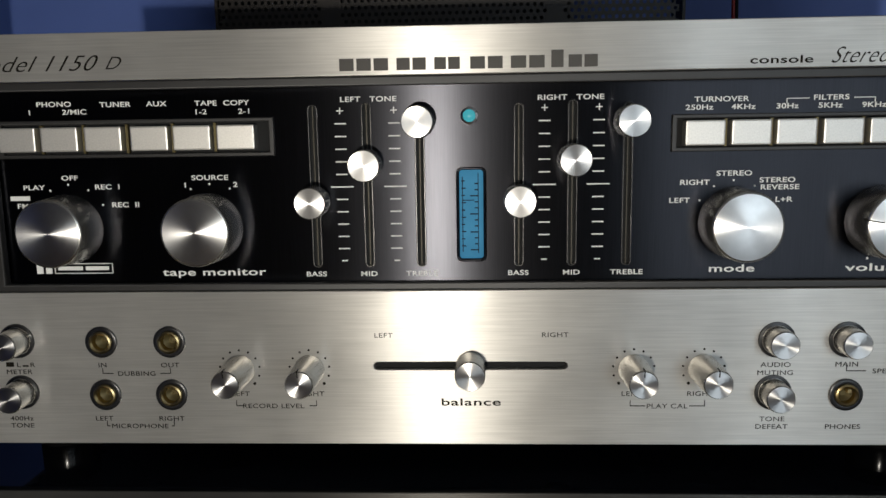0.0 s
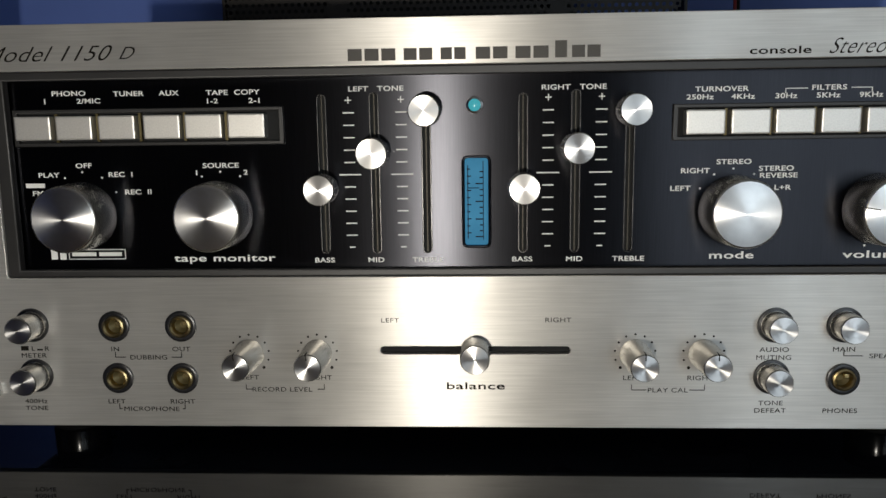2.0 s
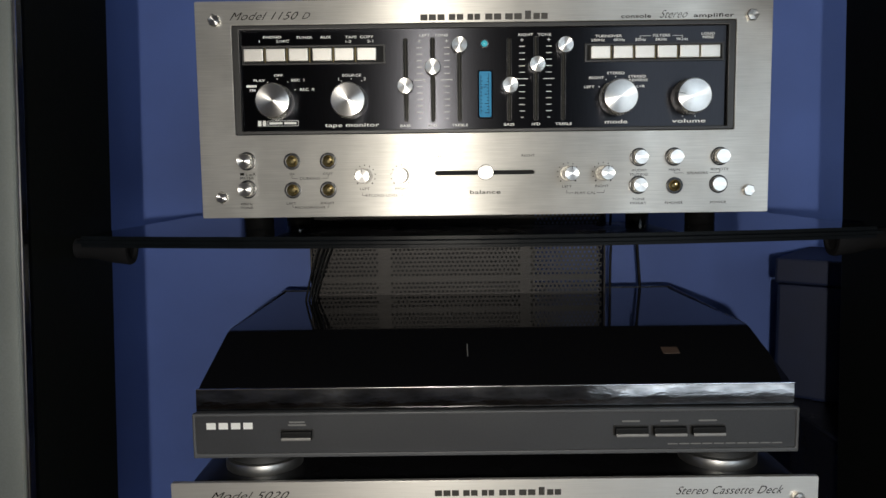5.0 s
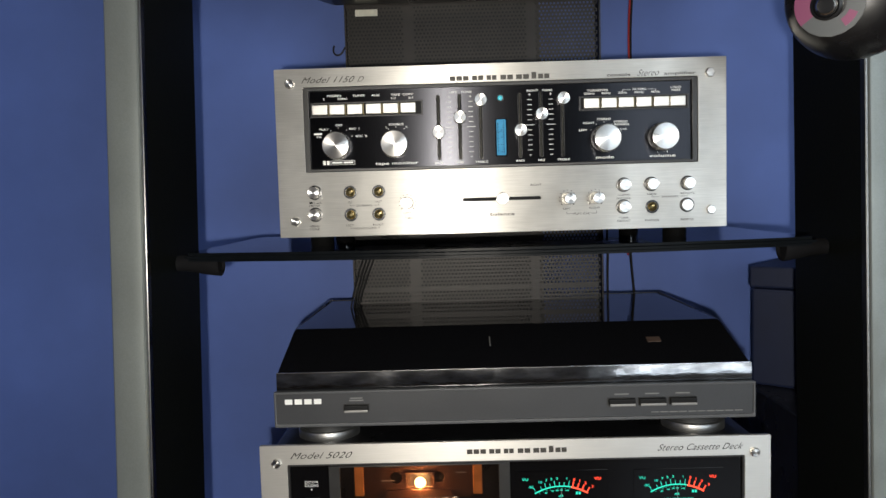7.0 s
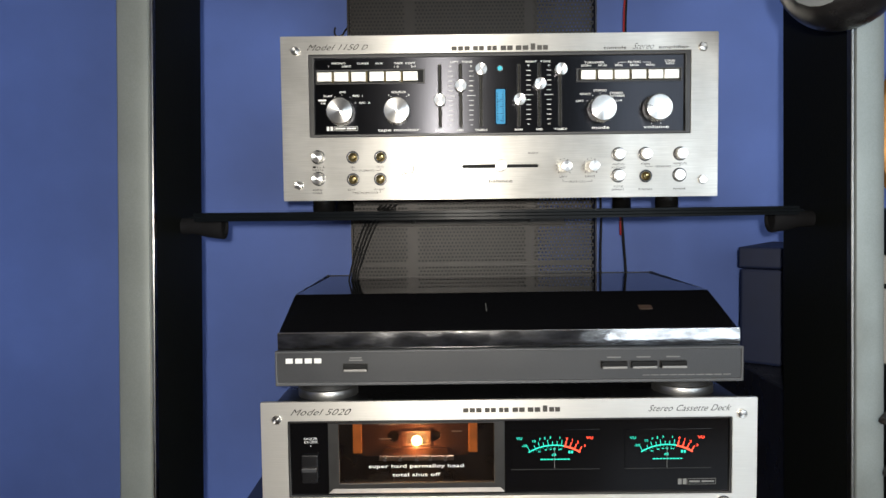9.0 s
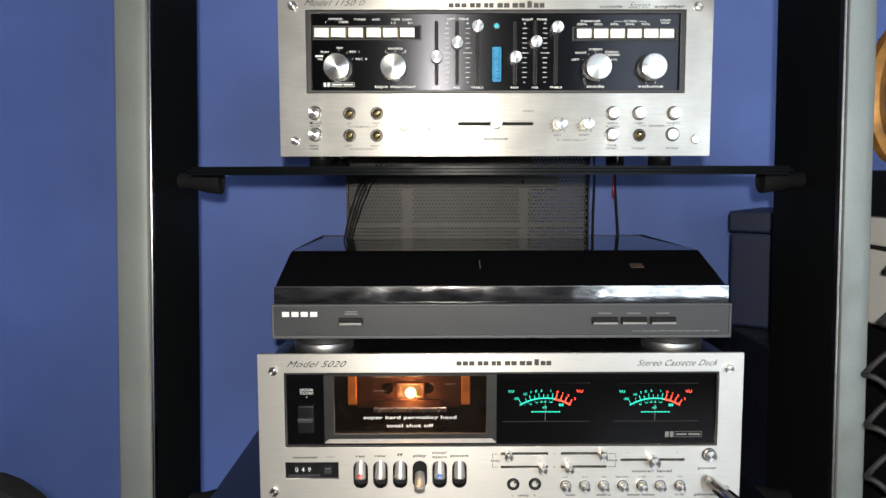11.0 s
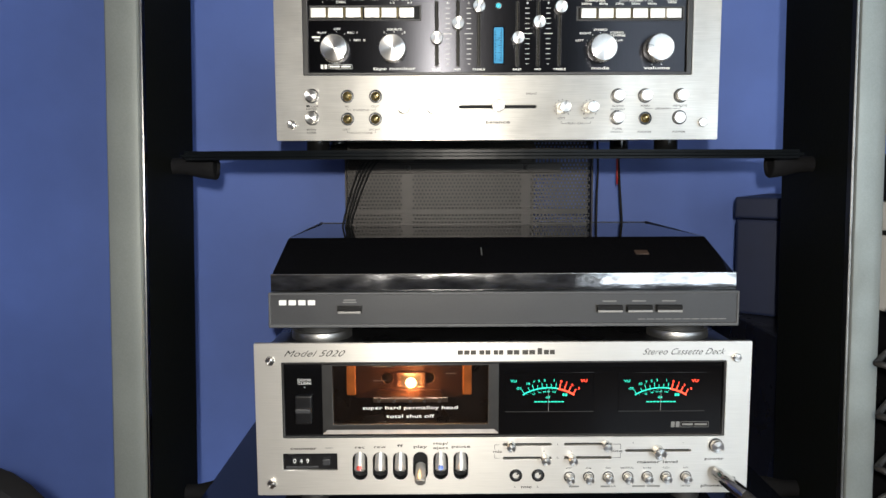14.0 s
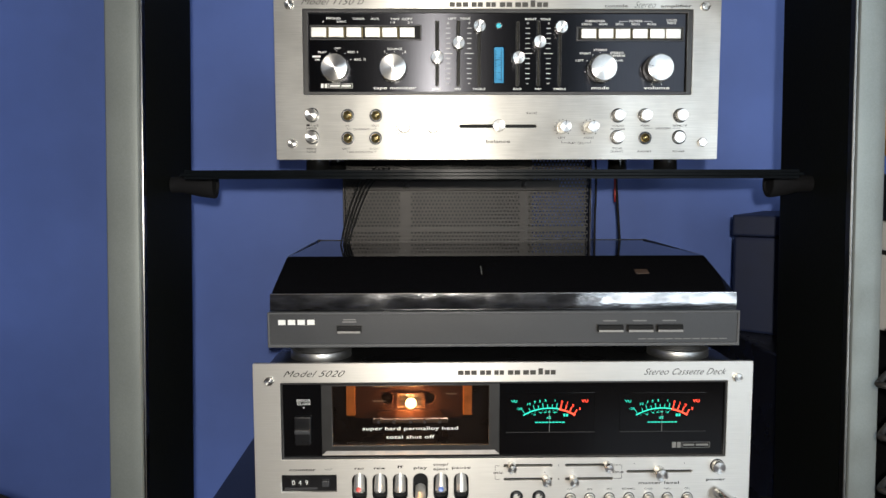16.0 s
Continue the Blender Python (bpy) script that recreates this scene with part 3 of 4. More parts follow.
# boxed noise-reduction mark
strokes(amp, [(-0.1590, -0.1362, 0.0706, 0.0709), (-0.1590, -0.1362, 0.0669, 0.0672), (-0.1590, -0.1587, 0.0669, 0.0709), (-0.1365, -0.1362, 0.0669, 0.0709),
              (-0.1576, -0.1480, 0.0682, 0.0697), (-0.1468, -0.1378, 0.0682, 0.0697), (-0.1660, -0.1635, 0.0669, 0.0709), (-0.1625, -0.1600, 0.0669, 0.0709)], PY, WHITE_INK, "boxed_mark")

# dark printing on the silver plate
PP = -0.0001
emblem(amp, -0.0460, 0.0465, 0.1405, 0.0043, PP, GUNMETAL)
words(amp, "Model 1150", -0.158, 0.1452, PP, 0.0056, DARK_INK, width=0.0495, shear=0.55, bold=-0.012)
words(amp, "D", -0.1278, 0.1450, PP, 0.0046, DARK_INK, width=0.0062, shear=0.55, bold=-0.012)
words(amp, "console", 0.1095, 0.1418, PP, 0.0026, DARK_INK, width=0.0215, bold=0.020)
words(amp, "Stereo", 0.1365, 0.1430, PP, 0.0056, DARK_INK, width=0.0200, shear=0.6, bold=-0.014)
words(amp, "amplifier", 0.1655, 0.1418, PP, 0.0026, DARK_INK, width=0.0290, bold=0.020)
words(amp, "balance", 0.0002, 0.0170, PP, 0.0028, DARK_INK, width=0.0225, bold=0.020)
S2 = 0.0018
for text, x, z in (("LEFT", -0.0325, 0.0432), ("RIGHT", 0.0318, 0.0432), ("IN", -0.1415, 0.0318), ("OUT", -0.1150, 0.0318), ("DUBBING", -0.1283, 0.0284), ("LEFT", -0.1425, 0.0103),
                   ("RIGHT", -0.1158, 0.0103), ("MICROPHONE", -0.1286, 0.0072), ("RECORD LEVEL", -0.0757, 0.0154), ("LEFT", -0.0882, 0.0203), ("RIGHT", -0.0608, 0.0203),
                   ("PLAY CAL", 0.0738, 0.0154), ("LEFT", 0.0602, 0.0203), ("RIGHT", 0.0860, 0.0203), ("AUDIO", 0.1130, 0.0315), ("MUTING", 0.1130, 0.0284), ("TONE", 0.1127, 0.0104),
                   ("DEFEAT", 0.1127, 0.0074), ("MAIN", 0.1388, 0.0316), ("REMOTE", 0.1720, 0.0316), ("SPEAKERS", 0.1558, 0.0290), ("POWER", 0.1715, 0.0074), ("PHONES", 0.1388, 0.0074),
                   ("METER", -0.1745, 0.0292), ("400Hz", -0.1755, 0.0103), ("TONE", -0.1755, 0.0074), ("L", -0.1745, 0.0320), ("R", -0.1690, 0.0320)):
    words(amp, text, x, z, PP, S2, DARK_INK, wide=1.3)
mark(amp, -0.1795, -0.1765, 0.0312, 0.0330, PP, DARK_INK, "printed_bar")
mark(amp, -0.1730, -0.1708, 0.0312, 0.0318, PP, DARK_INK, "printed_bar")
for x0, x1, z, gap in ((-0.1415, -0.1150, 0.0284, 0.0092), (-0.1415, -0.1150, 0.0072, 0.0122), (-0.0900, -0.0590, 0.0154, 0.0128), (0.0600, 0.0876, 0.0154, 0.0082), (0.1388, 0.1720, 0.0290, 0.0095)):
    c = (x0 + x1) / 2
    for a, b in ((x0, c - gap), (c + gap, x1)):
        mark(amp, a, b, z - 0.0001, z + 0.0002, PP, DARK_INK)
    for x in (x0, x1):
        mark(amp, x - 0.00012, x + 0.00012, z, z + 0.0022, PP - 0.0001, DARK_INK)
# feet
for x, y in ((-0.174, 0.03), (0.168, 0.03), (-0.176, 0.20), (0.162, 0.20)):
    f = part("foot", lathe([(0.0, 0.007), (0.0112, 0.007), (0.0114, -0.0092), (0.0108, -0.010), (0, -0.010)], 32), FOOT, amp, "glossy black foot", loc=(x, y, 0), smooth=True)
    f.rotation_euler = (radians(90), 0, 0)

# ---- the cassette deck (local: z up from the plate's lower edge) ----
DZ = 0.671
deck = thing("cassette_deck", (0.003, -0.043, DZ), "silver cassette deck with lit meters and a glowing cassette window", "cassette deck")


def dx(x):
    return x - 0.003


def dz(z):
    return z - DZ


DW, DH = 0.2285, 0.1445
dh = [rect(dx(-0.2010), dx(0.2085), dz(0.7255), dz(0.7975), 0.001, 2), rect(dx(-0.2015), dx(-0.1510), dz(0.6950), dz(0.7110))]
for kx in (-0.130, -0.1112, -0.0925, -0.0738, -0.0550, -0.0362):
    dh.append(rect(dx(kx) - 0.0068, dx(kx) + 0.0068, dz(0.6855), dz(0.7120), 0.0066, 6))
for a, b, z in ((0.003, 0.048, 0.7185), (0.060, 0.104, 0.7185), (0.003, 0.048, 0.7055), (0.060, 0.104, 0.7055), (0.117, 0.178, 0.7120)):
    dh.append(rect(dx(a), dx(b), dz(z) - 0.0012, dz(z) + 0.0012, 0.001, 3))
part("front_plate", sheet("front_plate", [rect(-DW, DW, 0, DH, 0.001, 2)] + dh, 0.004, 0.0003), PLATE_D, deck, "brushed aluminium front plate", loc=(0, 0.002, 0))
part("chassis", box(-0.218, 0.218, 0.012, 0.24, 0.002, DH - 0.004, 0.003), BLACK, deck, "black steel chassis")
part("slot_backing", box(dx(0.0), dx(0.18), 0.0042, 0.0060, dz(0.700), dz(0.723)), HOLE, deck)
part("key_backing", box(dx(-0.140), dx(-0.026), 0.0070, 0.0090, dz(0.683), dz(0.714)), HOLE, deck)
# black window panel: switch side, cassette door, meters
part("window_panel", sheet("window_panel", [rect(dx(-0.2012), dx(0.2087), dz(0.7253), dz(0.7977)), rect(dx(-0.1560), dx(-0.0090), dz(0.7360), dz(0.7945))], 0.0012), GLOSS, deck, "glossy black window panel", loc=(0, 0.0036, 0))
part("window_rim", sheet("window_rim", [rect(dx(-0.2009), dx(0.2084), dz(0.7256), dz(0.7974)), rect(dx(-0.1990), dx(0.2065), dz(0.7272), dz(0.7958))], 0.003, 0.0005), BEZEL, deck, loc=(0, 0.0018, 0))
part("door_frame", sheet("door_frame", [rect(dx(-0.1640), dx(-0.0010), dz(0.7285), dz(0.7955)), [(dx(-0.1540), dz(0.7385)), (dx(-0.0110), dz(0.7385)), (dx(-0.0110), dz(0.7940)), (dx(-0.1540), dz(0.7940))]], 0.0030, 0.0006), BEZEL, deck, "charcoal cassette door frame", loc=(0, 0.0015, 0))
lip = loft(bmesh.new(), [[(dx(-0.1635), -0.0020, dz(0.7302)), (dx(-0.0015), -0.0020, dz(0.7302)), (dx(-0.0015), 0.0010, dz(0.7302)), (dx(-0.1635), 0.0010, dz(0.7302))],
                         [(dx(-0.1545), 0.0026, dz(0.7382)), (dx(-0.0105), 0.0026, dz(0.7382)), (dx(-0.0105), 0.0034, dz(0.7380)), (dx(-0.1545), 0.0034, dz(0.7380))]])
part("door_lip", lip, LIP, deck, "grey sloped lip of the cassette door")
# cassette well
well = bmesh.new()
box(dx(-0.158), dx(-0.007), 0.034, 0.036, dz(0.734), dz(0.797), bm=well)
box(dx(-0.1575), dx(-0.1555), 0.0045, 0.034, dz(0.734), dz(0.797), bm=well)
box(dx(-0.0095), dx(-0.0075), 0.0045, 0.034, dz(0.734), dz(0.797), bm=well)
box(dx(-0.158), dx(-0.007), 0.0045, 0.034, dz(0.7345), dz(0.7355), bm=well)
box(dx(-0.158), dx(-0.007), 0.0045, 0.034, dz(0.7960), dz(0.7970), bm=well)
part("cassette_well", well, BROWN, deck, "dark brown cassette well")
for x in (-0.138, -0.030):
    part("well_guide", box(dx(x) - 0.0042, dx(x) + 0.0042, 0.008, 0.030, dz(0.764), dz(0.793), 0.001), AMBER, deck, "amber lit cassette guide")
ch = [rect(dx(-0.134), dx(-0.034), dz(0.7605), dz(0.7935), 0.002, 3), disc(dx(-0.1045), dz(0.7795), 0.0052), disc(dx(-0.0655), dz(0.7795), 0.0052), rect(dx(-0.092), dx(-0.073), dz(0.7715), dz(0.7825))]
part("cassette", sheet("cassette", ch, 0.006, 0.0005), BROWN, deck, "brown tinted compact cassette", loc=(0, 0.014, 0))
for x in (-0.1045, -0.0655):
    part("tape_hub", sheet("tape_hub", [disc(0, 0, 0.0050), disc(0, 0, 0.0030, 6)], 0.004), BLACK, deck, loc=(dx(x), 0.014, dz(0.7795)))
part("head_bridge", box(dx(-0.118), dx(-0.048), 0.010, 0.018, dz(0.7560), dz(0.7610), 0.0008), RIM, deck, "dull metal head bridge")
for x in (-0.112, -0.098, -0.083, -0.070, -0.056):
    part("bridge_pin", lathe([(0.0016, 0.002), (0.0016, -0.006), (0, -0.006)], 12), STEEL, deck, loc=(dx(x), 0.010, dz(0.759)))
part("bulb", lathe([(0, -0.0054), (0.0026, -0.0049), (0.0046, -0.0028), (0.0054, 0), (0.0046, 0.0028), (0.0026, 0.0049), (0, 0.0054)], 24), BULB, deck, "glowing warm bulb", loc=(dx(-0.0825), 0.013, dz(0.7745)), smooth=True)
for x, w, z in ((-0.118, 0.018, 0.7900), (-0.086, 0.014, 0.7905), (-0.118, 0.012, 0.7765), (-0.050, 0.010, 0.783)):
    mark(deck, dx(x), dx(x) + w, dz(z), dz(z) + 0.0010, 0.0108, GREY_INK, "printed_bar")
for x, z in ((-0.1315, 0.7910), (-0.0365, 0.7910), (-0.1315, 0.7630), (-0.0365, 0.7630), (-0.084, 0.7645)):
    part("cassette_screw", lathe([(0.0013, 0), (0.0012, -0.0006), (0, -0.0006)], 12), WIRE, deck, loc=(dx(x), 0.0110, dz(z)))
part("cassette_step", sheet("cassette_step", [[(dx(-0.116), dz(0.7608)), (dx(-0.052), dz(0.7608)), (dx(-0.055), dz(0.7685)), (dx(-0.113), dz(0.7685))]], 0.002, 0.0003), BROWN, deck, loc=(0, 0.0102, 0))
part("window_rib", sheet("window_rib", [rect(dx(-0.096), dx(-0.069), dz(0.7700), dz(0.7850)), rect(dx(-0.094), dx(-0.071), dz(0.7712), dz(0.7838))], 0.0012, 0.0002), BROWN, deck, loc=(0, 0.0106, 0))
part("door_glass", box(dx(-0.1555), dx(-0.0095), 0.0042, 0.0048, dz(0.7365), dz(0.7940)), SMOKED, deck, "smoked brown cassette door glass")
words(deck, "super hard permalloy head", dx(-0.083), dz(0.7533), 0.0036, 0.0030, WHITE_INK, width=0.088, bold=0.020)
words(deck, "total shut off", dx(-0.083), dz(0.7452), 0.0036, 0.0030, WHITE_INK, width=0.0445, bold=0.020)
# door switch
words(deck, "DOOR", dx(-0.1803), dz(0.7803), 0.0028, 0.0022, WHITE_INK, wide=1.3)
words(deck, "CLOSE", dx(-0.1803), dz(0.7772), 0.0028, 0.0022, WHITE_INK, wide=1.3)
dot(deck, dx(-0.1803), dz(0.7735), 0.0028, 0.0006, WHITE_INK)
part("door_switch", box(dx(-0.1885), dx(-0.1735), -0.0015, 0.004, dz(0.7395), dz(0.7660), 0.001), BLACK, deck, "black door rocker switch")
part("switch_ridge", box(dx(-0.1880), dx(-0.1740), -0.0055, -0.0012, dz(0.7510), dz(0.7550), 0.0008), CHARCOAL, deck)


def vu_meter(x0, x1, z0, z1):
    m = part("level_meter", sheet("level_meter", [rect(x0, x1, z0, z1), rect(x0 + 0.0008, x1 - 0.0008, z0 + 0.0008, z1 - 0.0008)], 0.0008), GLOSS, deck, "lit level meter", loc=(0, 0.0028, 0))
    part("meter_face", box(x0 + 0.0006, x1 - 0.0006, 0.0024, 0.0029, z0 + 0.0006, z1 - 0.0006), GLOSS, m, loc=(0, -0.0028, 0))
    yy = 0.0021
    cx, cz, r = (x0 + x1) / 2 - 0.001, z1 - 0.0605, 0.0470

    def arc(a0, a1, r0, r1, mat, name):
        bm, n = bmesh.new(), 10
        rows = []
        for i in range(n + 1):
            a = radians(a0 + (a1 - a0) * i / n)
            rows.append([bm.verts.new((cx + q * math.sin(a), yy, cz + q * math.cos(a))) for q in (r0, r1)])
        for p, q in zip(rows, rows[1:]):
            bm.faces.new((p[0], q[0], q[1], p[1]))
        return part(name, bm, mat, m, loc=(0, -0.0028, 0))

    arc(-31, 11, r - 0.0012, r, GREEN, "green_scale")
    arc(11, 31, r - 0.0016, r, RED, "red_scale")
    for a in (-29, -22, -17, -12, -7, -2, 3, 8):
        arc(a - 0.32, a + 0.32, r, r + (0.0046 if a in (-29, -17, -7, 8) else 0.003), GREEN, "scale_tick")
    for a in (12.5, 18, 23.5, 29.5):
        arc(a - 0.6, a + 0.6, r, r + 0.0046, RED, "scale_tick")
    for i in range(9):
        a = -26 + i * 4.4
        arc(a - 0.3, a + 0.3, r - 0.0028, r - 0.0022, GREEN, "scale_tick")

    def glyph(text, x, z, size, mat):
        words(m, text, x, z, yy - 0.0028, size, mat, wide=1.25, bold=0.02)

    for text, a in (("-20", -31), ("10", -20.5), ("7", -14.5), ("5", -9.5), ("3", -4), ("1", 5.5)):
        t = radians(a)
        glyph(text, cx + (r + 0.0067) * math.sin(t), cz + (r + 0.0067) * math.cos(t), 0.0021, GREEN)
    for text, a in (("0", 12.5), ("1", 18), ("2", 24), ("3", 31.5)):
        t = radians(a)
        glyph(text, cx + (r + 0.0066) * math.sin(t), cz + (r + 0.0066) * math.cos(t), 0.0022, RED)
    for text, a in (("20", -19), ("40", -11), ("60", -5), ("80", 0), ("100", 7)):
        t = radians(a)
        glyph(text, cx + (r - 0.0042) * math.sin(t), cz + (r - 0.0042) * math.cos(t), 0.0013, GREEN)
    glyph("VU", x0 + 0.0075, z1 - 0.0075, 0.0024, GREEN)
    glyph("VU", x1 - 0.0095, z1 - 0.0075, 0.0026, RED)
    glyph("dB", cx - 0.0005, cz + r - 0.0095, 0.0022, GREEN)
    strokes(m, [(cx - 0.0130 + i * 0.0031, cx - 0.0130 + i * 0.0031 + 0.0024, cz + r - 0.0144, cz + r - 0.0134) for i in range(9)], yy - 0.0028, GREEN, "printed_bar")
    strokes(m, [(cx + 0.013, cx + 0.0148, cz + r - 0.0085, cz + r - 0.0060), (cx + 0.0155, cx + 0.0173, cz + r - 0.0085, cz + r - 0.0060)], yy - 0.0028, GREEN, "printed_bar")
    part("needle", box(cx - 0.0002, cx + 0.0002, yy - 0.0006, yy - 0.0004, z0 + 0.001, cz + r - 0.002), GREY_INK, m, loc=(0, -0.0028, 0))
    part("meter_edge", box(x0, x1, yy - 0.0004, yy, z0, z0 + 0.0006), BEZEL, m, loc=(0, -0.0028, 0))
    return m


vu_meter(dx(0.0050), dx(0.0870), dz(0.7490), dz(0.7860))
vu_meter(dx(0.1100), dx(0.1900), dz(0.7490), dz(0.7855))
strokes(deck, [(dx(0.1685), dx(0.1945), dz(0.7385), dz(0.7388)), (dx(0.1685), dx(0.1945), dz(0.7334), dz(0.7337)), (dx(0.1685), dx(0.1688), dz(0.7334), dz(0.7388)),
               (dx(0.1942), dx(0.1945), dz(0.7334), dz(0.7388)), (dx(0.1700), dx(0.1800), dz(0.7352), dz(0.7370)), (dx(0.1815), dx(0.1930), dz(0.7352), dz(0.7370)),
               (dx(0.1595), dx(0.1630), dz(0.7334), dz(0.7388)), (dx(0.1640), dx(0.1675), dz(0.7334), dz(0.7388))], 0.0027, GREY_INK, "boxed_mark")
# counter
part("counter_window", box(dx(-0.2015), dx(-0.1510), 0.0022, 0.0080, dz(0.6950), dz(0.7110)), BLACK, deck, "black tape counter window")
part("counter_ledge", box(dx(-0.1990), dx(-0.1690), 0.0010, 0.0024, dz(0.6965), dz(0.6985), 0.0004), CHARCOAL, deck)
for text, x in (("0", -0.1908), ("4", -0.1848), ("9", -0.1787)):
    part("counter_wheel", box(dx(x) - 0.0024, dx(x) + 0.0024, 0.0014, 0.0024, dz(0.6995), dz(0.7075), 0.0003), HOLE, deck)
    words(deck, text, dx(x), dz(0.7035), 0.0012, 0.0042, WHITE_INK, wide=1.0)
part("reset_button", box(dx(-0.1645), dx(-0.1575), -0.0015, 0.003, dz(0.7000), dz(0.7060), 0.0008), CHARCOAL, deck, "grey counter reset button")
words(deck, "counter", dx(-0.1820), dz(0.7162), PP, 0.0026, DARK_INK, width=0.0242, bold=0.022)
words(deck, "RESET", dx(-0.1580), dz(0.7162), PP, 0.0014, GREY_INK, wide=1.3)
# transport keys
for x, text, zt, mat in ((-0.130, "rec", 0.7170, RED_DOT), (-0.1112, "rew", 0.7172, None), (-0.0925, "ff", 0.7182, None), (-0.0738, "play", 0.7172, None), (-0.0550, "stop/\neject", 0.7195, BLUE_DOT), (-0.0362, "pause", 0.7172, None)):
    part("key_well", sheet("key_well", [rect(-0.0068, 0.0068, -0.0132, 0.0132, 0.0066, 6), rect(-0.0062, 0.0062, -0.0126, 0.0126, 0.0060, 6)], 0.0080), BLACK, deck, loc=(dx(x), 0.0036, dz(0.6987)))
    play = text == "play"
    key = bmesh.new()
    bmesh.ops.create_cone(key, cap_ends=True, segments=24, radius1=0.0052, radius2=0.0046, depth=0.0175 if not play else 0.020)
    bmesh.ops.bevel(key, geom=[e for e in key.edges if abs(e.verts[0].co.z - e.verts[1].co.z) < 1e-6], offset=0.0012, segments=2, affect="EDGES")
    k = part("transport_key", key, CAPS, deck, "polished lever key", loc=(dx(x), -0.0010 if not play else -0.004, dz(0.7035 if not play else 0.6930)), smooth=True)
    k.rotation_euler = (radians(-28 if not play else -55), 0, 0)
    if mat:
        d = part("key_dot", lathe([(0.0026, 0.002), (0.0024, -0.0004), (0, -0.0008)], 18), mat, deck, loc=(dx(x), -0.0080, dz(0.7000)), smooth=True)
        d.rotation_euler = (radians(-28), 0, 0)
    if "\n" in text:
        words(deck, "stop/", dx(x), dz(0.7203), PP, 0.0024, DARK_INK, width=0.0140, bold=0.022)
        words(deck, "eject", dx(x), dz(0.7160), PP, 0.0024, DARK_INK, width=0.0140, bold=0.022)
    else:
        words(deck, text, dx(x), dz(zt), PP, 0.0024, DARK_INK, width={"rec": 0.0085, "rew": 0.011, "ff": 0.0055, "play": 0.0125, "pause": 0.0172}[text], bold=0.022)
for x, z, a in ((-0.2105, 0.7995, 5), (0.2170, 0.8005, 12), (-0.2120, 0.6825, 20), (0.2170, 0.6830, 0)):
    screw(deck, dx(x), dz(z), 0, 0.0045, a)
words(deck, "Model 5020", dx(-0.170), dz(0.8060), PP, 0.0058, DARK_INK, width=0.056, shear=0.55, bold=-0.008)
emblem(deck, dx(-0.0395), dx(0.0505), dz(0.8040), 0.0042, PP, GUNMETAL)
words(deck, "Stereo Cassette Deck", dx(0.1690), dz(0.8062), PP, 0.0058, DARK_INK, width=0.0760, shear=0.6, bold=-0.008)
# level sliders
for x, z in ((0.0100, 0.7185), (0.0985, 0.7185), (0.0420, 0.7055), (0.0670, 0.7055)):
    knob(deck, "level_slider", dx(x), dz(z), 0.0, 0.0040, 0.0110, label="small aluminium slider cap")
knob(deck, "master_slider", dx(0.1470), dz(0.7120), 0.0, 0.0056, 0.0110, label="aluminium master slider cap")
for text, x, z, w in (("mic", -0.0020, 0.7120, 0.0085), ("line", 0.1090, 0.7120, 0.0100), ("master level", 0.1470, 0.7012, 0.0375), ("power", 0.2000, 0.7040, 0.0178), ("mic", 0.0250, 0.6777, 0.0098), ("phones", 0.1985, 0.6780, 0.0205)):
    words(deck, text, dx(x), dz(z), PP, 0.0024, DARK_INK, width=w, bold=0.022)
for text, x, z in (("L", 0.0540, 0.7185), ("R", 0.0540, 0.7055), ("L", 0.0145, 0.6777), ("R", 0.0355, 0.6777), ("OFF", 0.0645, 0.6955), ("ON", 0.0828, 0.6955), ("ON", 0.1010, 0.6955), ("NORMAL", 0.1190, 0.6955),
                   ("CrO2", 0.1375, 0.6955), ("FeCr", 0.1555, 0.6955), ("ON", 0.1735, 0.6955), ("NR", 0.1065, 0.6777), ("METER", 0.1740, 0.6777)):
    words(deck, text, dx(x), dz(z), PP, 0.0016, DARK_INK, wide=1.3)
for a, b in ((0.0650, 0.0740), (0.0945, 0.1035), (0.1240, 0.1360), (0.1375, 0.1500)):
    mark(deck, dx(a), dx(b), dz(0.6769), dz(0.6785), PP, GREY_INK, "printed_bar")
for x0, x1, z0, z1 in ((-0.0050, -0.0005, 0.7183, 0.7186), (-0.0050, -0.0047, 0.7135, 0.7186), (-0.0050, -0.0005, 0.7054, 0.7057), (-0.0050, -0.0047, 0.7054, 0.7105), (0.1050, 0.1125, 0.7183, 0.7186), (0.1122, 0.1125, 0.7140, 0.7186), (0.1050, 0.1125, 0.7054, 0.7057), (0.1122, 0.1125, 0.7054, 0.7102)):
    mark(deck, dx(x0), dx(x1), dz(z0), dz(z1), PP, DARK_INK)
for x in (0.0410, 0.0665, 0.1240, 0.1705):
    dot(deck, dx(x), dz(0.7120 if x < 0.1 else 0.7195), PP, 0.0004, DARK_INK)
part("switch_collar", lathe([(0.0066, 0), (0.0065, -0.0007), (0.0056, -0.0008), (0.0055, 0)], 32), BLACK, deck, loc=(dx(0.2010), 0, dz(0.7170)))
knob(deck, "power_switch", dx(0.2010), dz(0.7170), 0, 0.0058, 0.0070, label="round aluminium power switch")
for x in (0.0650, 0.0830, 0.1012, 0.1195, 0.1377, 0.1552, 0.1738):
    part("switch_collar", lathe([(0.0052, 0), (0.0051, -0.0006), (0.0044, -0.0007), (0.0043, 0)], 28), BLACK, deck, loc=(dx(x), 0, dz(0.6870)))
    knob(deck, "selector_switch", dx(x), dz(0.6865), 0, 0.0040, 0.0085, label="small aluminium selector switch")
